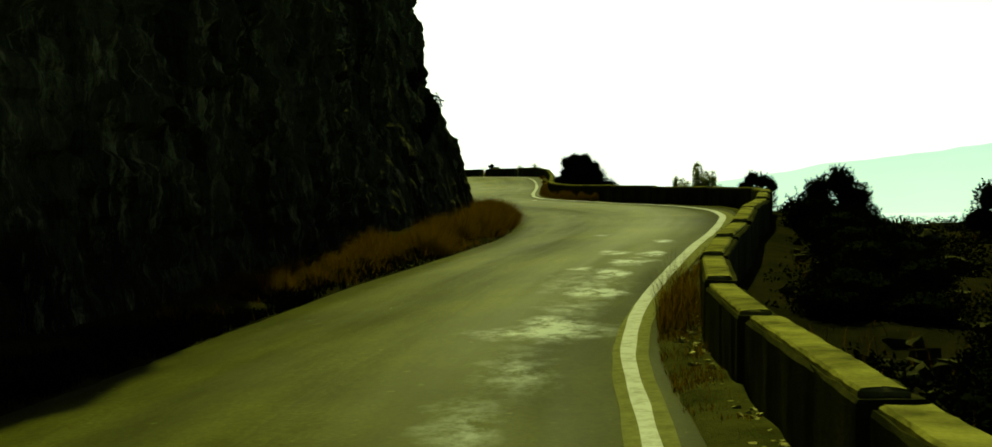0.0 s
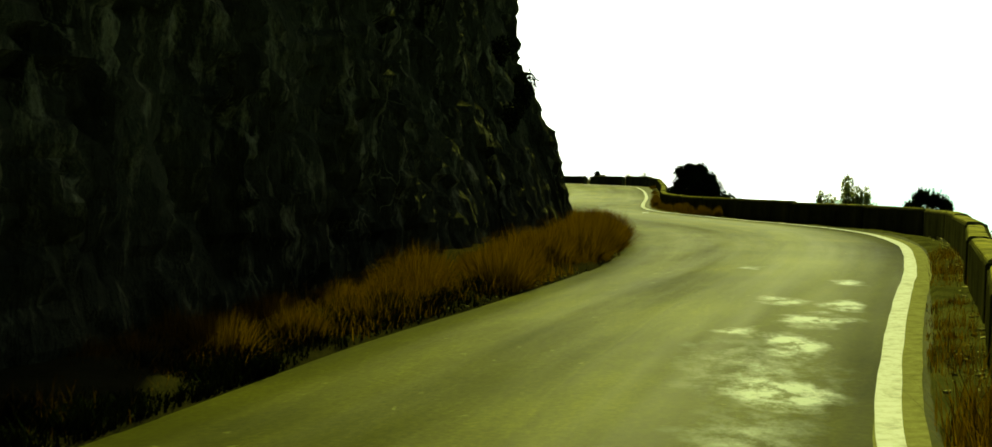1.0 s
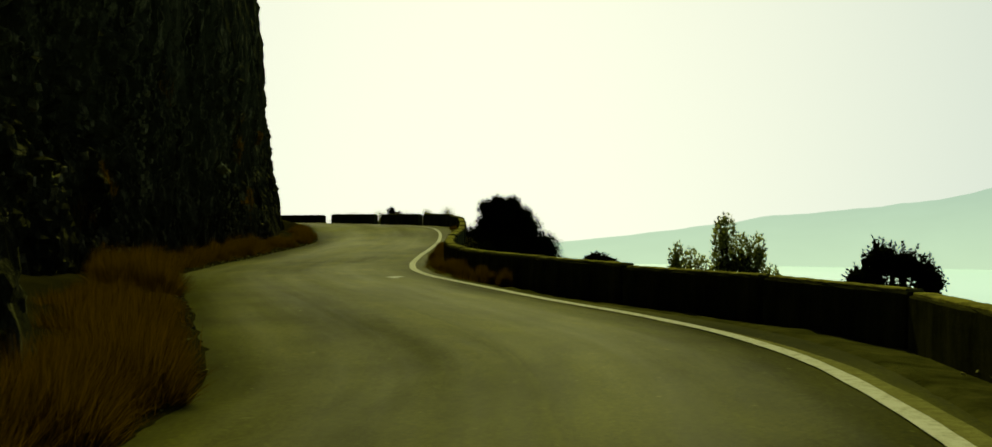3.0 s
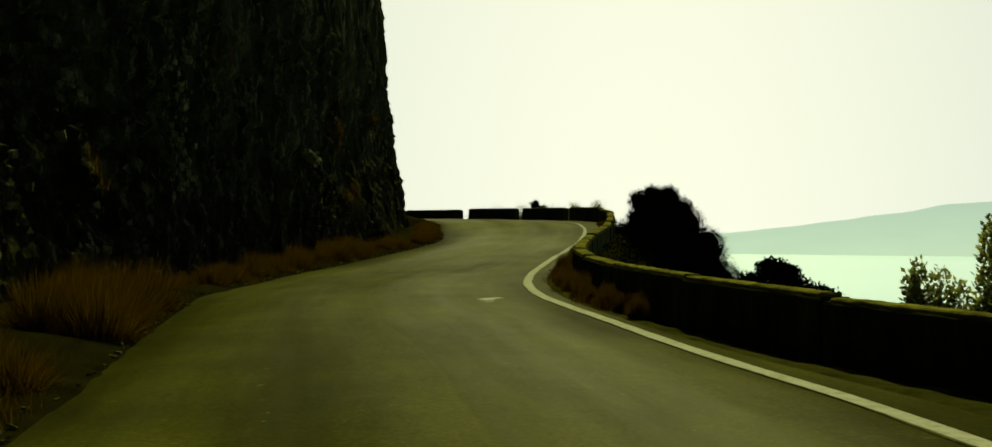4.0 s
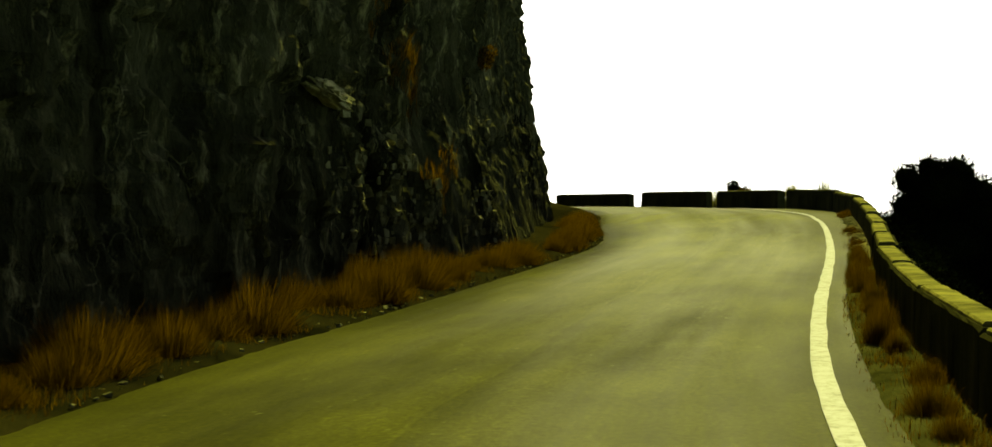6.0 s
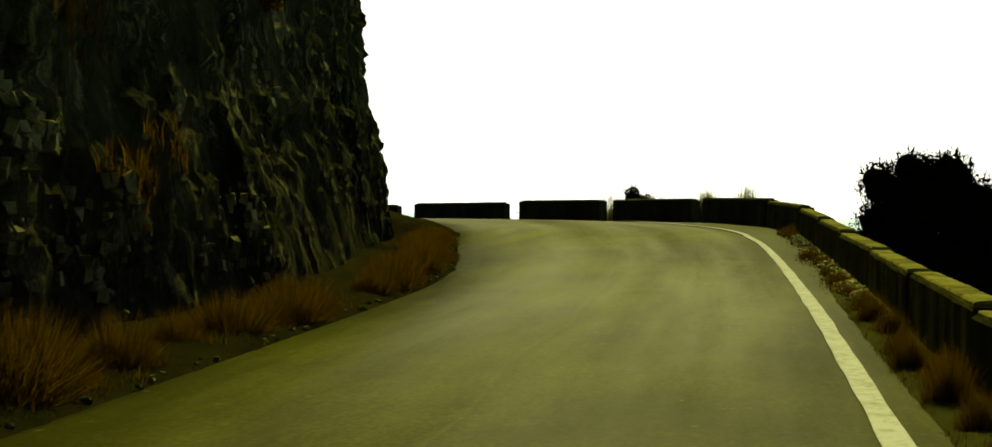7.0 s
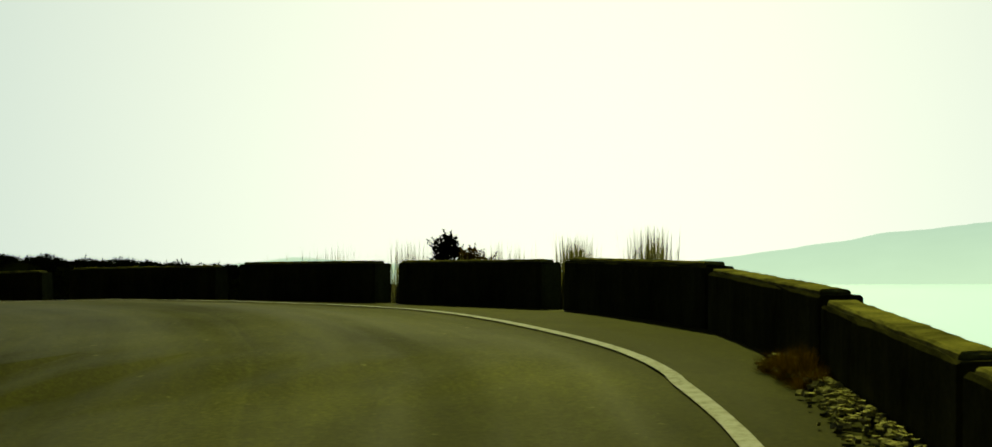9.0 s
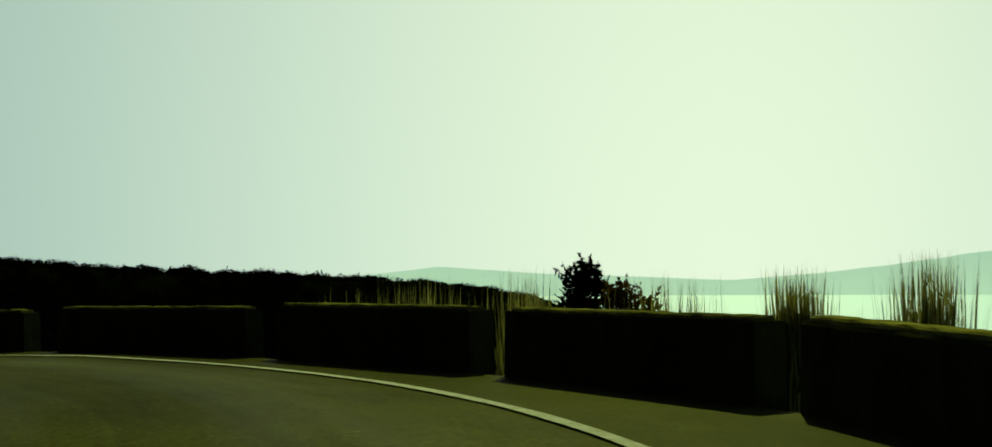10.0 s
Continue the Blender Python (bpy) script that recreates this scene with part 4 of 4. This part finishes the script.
# bushes up to y 11 are added to darken the shaded slope
for x, y, top, seed in ((2.3, 4.2, 0.32, 91), (2.6, 6.4, 0.36, 92), (3.7, 5.2, 0.3, 93), (2.9, 8.6, 0.4, 94), (4.4, 7.4, 0.32, 95), (5.4, 9.0, 0.28, 96), (3.6, 10.6, 0.36, 97), (2.9, 13.6, 0.72, 98), (3.6, 16.2, 0.92, 99), (4.0, 18.6, 1.05, 100), (4.3, 21.0, 1.22, 101)):
    shrub("low_bush", x, y, top, [(0, 0, -0.3, 0.5, 0.7, 0.26), (0.4, 0.5, -0.4, 0.45, 0.6, 0.24), (-0.3, -0.5, -0.4, 0.4, 0.6, 0.22), (0.5, -0.5, -0.5, 0.5, 0.6, 0.25)], 9000, 0.035, "low dark thorny bush behind the parapet, nearest ones added as shade", seed=seed, sprays=120)
shrub("small_shrub", -4.3, 87.0, 3.9, [(0, 0, -0.2, 0.17, 0.18, 0.16), (0.05, 0, -0.45, 0.24, 0.2, 0.2), (-0.05, 0, -0.75, 0.3, 0.3, 0.3)], 3500, 0.045, "small dark bush behind the far parapet blocks", seed=9, upright=0.6, sprays=150)
shrub("small_shrub", -3.86, 86.8, 3.72, [(-0.08, 0, -0.18, 0.14, 0.15, 0.14), (0.15, 0, -0.34, 0.16, 0.16, 0.14), (0, 0, -0.6, 0.28, 0.25, 0.25)], 2500, 0.04, "small brown dying bush behind the far parapet blocks", DRY_GRASS, 10, 0.6, sprays=110)


def cliff_shrub(y, z, size, count, seed, material=LEAF, label="small dark bush rooted in the rock face"):
    x, y, z = on_cliff(y, z)
    root = thing("cliff_shrub", x, y, z, label, "shrub")
    lob = [(0.1 * size, 0, 0.1 * size, 0.45 * size, 0.5 * size, 0.4 * size), (0.35 * size, 0.1 * size, 0.4 * size, 0.35 * size, 0.4 * size, 0.35 * size), (0.2 * size, -0.3 * size, -0.2 * size, 0.3 * size, 0.35 * size, 0.3 * size)]
    part("trunk", stem_mesh("trunk", [(k[0], k[1], max(k[2], 0.02)) for k in lob], 0.02, BARK), root)
    part("crown", leaves_mesh("crown", lob, count, 0.05, material, seed), root)


cliff_shrub(28.8, 3.25, 0.55, 1800, 71)
cliff_shrub(28.2, 3.9, 0.4, 900, 72)
cliff_shrub(27.4, 2.75, 0.4, 900, 73)
cliff_shrub(68.8, 5.65, 0.4, 900, 74, DRY_GRASS, "dry brown bush hanging from the rock face")


# paler than the cliff, to stand for sun on the jutting slab
OUTCROP = surface("sun_toned_rock", (0.1, 0.094, 0.05), (0.4, 0.37, 0.2), 2.5, 0.9, 18.0, 0.9, 0.06)


def outcrop(y, z, size, seed, reach):
    """A slab that juts from the rock face, toned pale for sun, its upper side turned to the road."""
    x, y, z = on_cliff(y, z)
    bm = bmesh.new()
    bmesh.ops.create_icosphere(bm, subdivisions=4, radius=1)
    for v in bm.verts:
        k = 1 + 0.32 * noise.fractal(v.co * 2.6 + Vector((seed, 0, 0)), 1.0, 2.0, 4)
        cell = noise.cell(v.co * 2.5 + Vector((seed, 3, 0)))
        v.co = Vector((v.co.x * size * 0.8, v.co.y * size * 1.3, v.co.z * size * 0.42)) * (k + 0.2 * cell)
        v.co.z -= 0.35 * v.co.x + 0.14 * v.co.y
    me = bpy.data.meshes.new("rock_outcrop")
    bm.to_mesh(me)
    bm.free()
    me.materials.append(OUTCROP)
    me.polygons.foreach_set("use_smooth", [True] * len(me.polygons))
    me.set_sharp_from_angle(angle=radians(30))
    ob = new("rock_outcrop", me)
    ob.location = (x + reach, y, z)
    tagged(ob, "rock slab jutting from the cliff, toned pale as if sunlit", "rock")


outcrop(58.4, 4.0, 0.3, 3.0, 0.2)


def ledge_grass(y, z, spread, tall, count, seed):
    g = np.random.default_rng(seed)
    q = np.array([on_cliff(y + g.normal(0, spread), z + g.normal(0, spread * 0.5)) for _ in range(count // 8)])
    q = np.repeat(q, 8, axis=0) + g.normal(0, 0.03, (len(q) * 8, 3))
    return q, g.uniform(0.5, 1.0, len(q)) * tall


spots = [(61.7, 4.63, 0.35, 0.4, 400, 81), (62.7, 4.34, 0.3, 0.3, 300, 82), (63.2, 3.1, 0.3, 0.3, 300, 83), (64.2, 3.4, 0.25, 0.25, 200, 84), (45.5, 2.9, 0.3, 0.3, 300, 85), (60.0, 5.2, 0.4, 0.3, 240, 86), (52.6, 5.4, 0.4, 0.3, 200, 87), (44.4, 2.4, 0.3, 0.25, 200, 88)]
made = [ledge_grass(*k) for k in spots]
tagged(new("dry_grass", blades("dry_grass", np.concatenate([k[0] for k in made]), np.concatenate([k[1] for k in made]), 0.009, 0.9, DRY_GRASS, 89)), "dry grass growing on ledges of the rock face", "dry grass", kind="stuff")


def reeds(x, y, spread, tall, count, seed):
    g = np.random.default_rng(seed)
    q = np.c_[x + g.normal(0, spread, count), y + g.normal(0, spread * 0.6, count)]
    z = ground_z(q)
    ob = new("reed_tuft", blades("reed_tuft", np.c_[q, z], (tall - z) * g.uniform(0.6, 1.0, count), 0.03, 0.11, PALE_REED, seed))
    return tagged(ob, "pale dry reed tuft standing behind the parapet", "reeds", "reed tufts behind the parapet")


reeds(-1.5, 84.2, 0.11, 3.92, 1000, 21)
reeds(-1.95, 84.4, 0.1, 3.6, 90, 26)
reeds(-2.4, 84.3, 0.085, 3.82, 800, 22)
reeds(-4.8, 87.2, 0.16, 3.88, 520, 23)
reeds(-3.4, 86.5, 0.22, 3.8, 460, 24)
reeds(-6.1, 88.3, 0.3, 3.82, 260, 25)
reeds(-6.7, 88.4, 0.3, 3.7, 160, 27)

# ---- wooded headland on the far side of the bend ----
ha = np.radians(np.linspace(4, 62, 130))
htop = np.interp(np.degrees(ha), [4, 6.5, 8.2, 9.4, 10.6, 12.2, 14.8, 17.2, 21, 24.7, 27, 31, 45, 62], [-20, -8, -1, 0.9, 1.8, 2.9, 4.0, 4.7, 5.3, 6.1, 6.6, 7.8, 11.5, 19])
hv = []
for k, (far, f) in enumerate(((205, 0.0), (222, 0.8), (240, 0.98), (250, 1.0), (280, 0.9), (320, 0.0))):
    for a, z in zip(ha, htop):
        zz = SEA_Z + (z + 0.4 * noise.fractal((a * 60, k, 0), 1.0, 2.0, 3) - SEA_Z) * f
        hv.append((-far * math.sin(a) - 2.7, 73.4 + far * math.cos(a), zz))
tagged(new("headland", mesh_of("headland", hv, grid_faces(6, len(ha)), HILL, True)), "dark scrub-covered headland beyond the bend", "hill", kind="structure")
g = np.random.default_rng(31)
lob = []
for n in range(3600):
    a = radians(g.uniform(6.5, 60))
    top = float(np.interp(a, ha, htop))
    far = g.uniform(240, 252) if n % 2 else g.uniform(212, 240)
    z = SEA_Z + (top - SEA_Z) * float(np.interp(far, [205, 222, 240, 250, 280], [0, 0.8, 0.98, 1.0, 0.9]))
    r = g.uniform(0.35, 0.9) * (1 + 0.6 * noise.noise((a * 60, 0, 0)))
    lob.append((-far * math.sin(a) - 2.7, 73.4 + far * math.cos(a), z - 0.1 * r, r * 1.4, r * 1.4, r * g.uniform(0.7, 1.4)))
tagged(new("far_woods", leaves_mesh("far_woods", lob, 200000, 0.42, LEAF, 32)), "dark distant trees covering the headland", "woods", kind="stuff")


# ---- stones ----
def stones(name, centres, sizes, seed, material, flat=0.6):
    g = np.random.default_rng(seed)
    base = np.array(list(itertools.product((-0.75, 0.75), repeat=3)))
    tri = [(0, 1, 3, 2), (4, 6, 7, 5), (0, 4, 5, 1), (2, 3, 7, 6), (0, 2, 6, 4), (1, 5, 7, 3)]
    verts, faces = [], []
    for c, sz in zip(centres, sizes):
        k = base * (1 + g.uniform(-0.45, 0.25, (len(base), 3))) * sz * np.array([g.uniform(0.7, 1.4), g.uniform(0.7, 1.4), flat])
        a = g.uniform(0, 6.3)
        rot = np.array([[math.cos(a), -math.sin(a), 0], [math.sin(a), math.cos(a), 0], [0, 0, 1]])
        e = g.normal(0, 0.3)
        rot = rot @ np.array([[1, 0, 0], [0, math.cos(e), -math.sin(e)], [0, math.sin(e), math.cos(e)]])
        o = len(verts)
        verts += list(k @ rot.T + c)
        faces += [[i + o for i in t] for t in tri]
    return mesh_of(name, verts, faces, material)


# broken rock in the cliff face, paler for its sunlit flecks: y, height, spread along and up, count
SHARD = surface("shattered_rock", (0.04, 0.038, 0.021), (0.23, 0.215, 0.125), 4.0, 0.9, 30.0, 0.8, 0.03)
g = np.random.default_rng(77)
for n, (y, z, along, up, count) in enumerate(((61.0, 3.4, 0.35, 0.3, 60), (61.1, 2.7, 0.22, 0.5, 60), (62.5, 2.6, 0.3, 0.25, 40), (65.5, 2.7, 0.5, 0.3, 60), (68.2, 4.6, 0.3, 0.3, 16), (50.0, 3.2, 0.28, 0.2, 45), (50.2, 4.4, 0.2, 0.6, 50), (46.1, 3.5, 0.4, 0.5, 60),
                                              (46.1, 2.2, 0.35, 0.35, 50), (59.2, 3.1, 0.25, 0.35, 35), (60.7, 2.1, 0.3, 0.18, 30), (47.6, 1.8, 0.5, 0.2, 30), (34.5, 3.2, 0.8, 0.9, 110), (36.8, 2.6, 0.8, 0.8, 90), (39.4, 2.6, 0.8, 0.7, 70), (42.5, 3.0, 0.8, 0.8, 70))):
    cen = [on_cliff(y + g.normal(0, along), z + g.normal(0, up)) for _ in range(count)]
    tagged(new("shattered_rock", stones("shattered_rock", cen, g.uniform(0.015, 0.075, count), 120 + n, SHARD, 1.3)), "shattered rock in the cliff face, toned pale for sunlit flecks", "rock", kind="stuff")

cen, siz = [], []
for _ in range(1700):
    s = rng.uniform(95.5, 108)
    out = abs(rng.normal(0.0, 0.1)) + 0.02
    q = WALL.at(s) - WALL.right(s) * out
    size = rng.uniform(0.007, 0.032)
    cen.append((*q, road_z(*q) + 0.02 + 0.12 * max(0, 0.3 - out))), siz.append(size)
for _ in range(420):
    s = rng.uniform(32, 46) if rng.uniform() < 0.7 else rng.uniform(46, 62)
    q = WALL.at(s) - WALL.right(s) * abs(rng.normal(0.05, 0.09))
    cen.append((*q, road_z(*q) + 0.015)), siz.append(rng.uniform(0.008, 0.028))
tagged(new("rubble", stones("rubble", cen, siz, 41, STONE, 0.5)), "pale broken stones along the foot of the parapet", "rubble", kind="stuff")
cen, siz = [], []
for _ in range(620):
    y = rng.uniform(17, 78)
    s = float(np.interp(y, INNER.c[:, 1], INNER.s))
    q = INNER.at(s) - INNER.right(s) * abs(rng.normal(0.05, 0.35))
    cen.append((*q, road_z(*q) + 0.02)), siz.append(rng.uniform(0.006, 0.034))
tagged(new("rubble", stones("rubble", cen, siz, 42, VERGE_STONE)), "fallen stones along the foot of the cliff", "rubble", kind="stuff")
def boulder_mesh(size, seed):
    """A broken, angular boulder."""
    bm = bmesh.new()
    bmesh.ops.create_icosphere(bm, subdivisions=4, radius=1)
    shift = Vector((seed * 3.1, 0, 0))
    for v in bm.verts:
        dist, near = noise.voronoi(v.co * 1.1 + shift)
        face = noise.cell_vector(near[0] * 5) - Vector((0.5, 0.5, 0.5))
        v.co = v.co * size * (0.85 + 0.7 * face.dot(v.co) + 0.1 * noise.fractal(v.co * 4 + shift, 1.0, 2.0, 3))
        v.co.z *= 0.7
    me = bpy.data.meshes.new("boulder")
    bm.to_mesh(me)
    bm.free()
    me.materials.append(SLOPE_ROCK)
    me.polygons.foreach_set("use_smooth", [True] * len(me.polygons))
    me.set_sharp_from_angle(angle=radians(25))
    return me


for i in range(30):
    x, y = rng.uniform(3, 11), rng.uniform(9, 26)
    dw = WALL.side([(x, y)])[0][0]
    if dw < 1.0:
        continue
    z = float(ground_z([(x, y)])[0])
    ob = new("boulder", boulder_mesh(rng.uniform(0.15, 0.42), 50 + i))
    ob.location = (x, y, z)
    tagged(ob, "rough grey boulder lying on the stony slope", "boulder", "boulders on the slope")

cen, siz = [], []
while len(cen) < 1500:
    x, y = rng.uniform(2.2, 13), rng.uniform(3, 34)
    if WALL.side([(x, y)])[0][0] < 0.8 or noise.noise((x * 0.7, y * 0.7, 12.0)) < 0.0:
        continue
    cen.append((x, y, float(ground_z([(x, y)])[0]) + 0.02)), siz.append(rng.uniform(0.02, 0.11))
tagged(new("rubble", stones("rubble", cen, siz, 43, SLOPE_ROCK, 0.9)), "broken rock scattered over the slope behind the parapet", "rubble", kind="stuff")

# ---- scrub on the slope behind the parapet ----
g = np.random.default_rng(61)
lob = []
while len(lob) < 2600:
    x, y = g.uniform(1.8, 16), g.uniform(2, 36)
    if WALL.side([(x, y)])[0][0] < 0.75 or noise.noise((x * 0.55, y * 0.55, 2.0)) < -0.16:
        continue
    r = g.uniform(0.06, 0.2)
    lob.append((x, y, float(ground_z([(x, y)])[0]) + 0.35 * r, r * 1.4, r * 1.4, r))
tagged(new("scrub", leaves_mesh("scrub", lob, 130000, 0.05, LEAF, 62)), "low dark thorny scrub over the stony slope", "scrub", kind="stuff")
q = []
while len(q) < 5200:
    x, y = g.uniform(1.8, 14), g.uniform(2, 36)
    if noise.noise((x * 0.4, y * 0.4, 7.0)) > 0.0:
        q.append((x, y))
q = np.array(q)
q = q[WALL.side(q)[0] > 0.7]
tagged(new("dry_grass", blades("dry_grass", np.c_[q, ground_z(q)], g.uniform(0.06, 0.24, len(q)), 0.007, 0.7, DRY_GRASS, 63)), "thin dry grass among the scrub on the slope", "dry grass", kind="stuff")
lob = []
while len(lob) < 700:
    t = g.uniform(66, 142)
    c, r = WALL.at(t), WALL.right(t)
    d = g.uniform(0.6, 4.5)
    x, y = c + r * d
    rad = g.uniform(0.15, 0.4)
    lob.append((x, y, float(ground_z([(x, y)])[0]) + 0.3 * rad, rad * 1.2, rad * 1.2, rad))
tagged(new("scrub", leaves_mesh("scrub", lob, 50000, 0.08, LEAF, 64)), "dark scrub clinging to the slope behind the parapet", "scrub", kind="stuff")
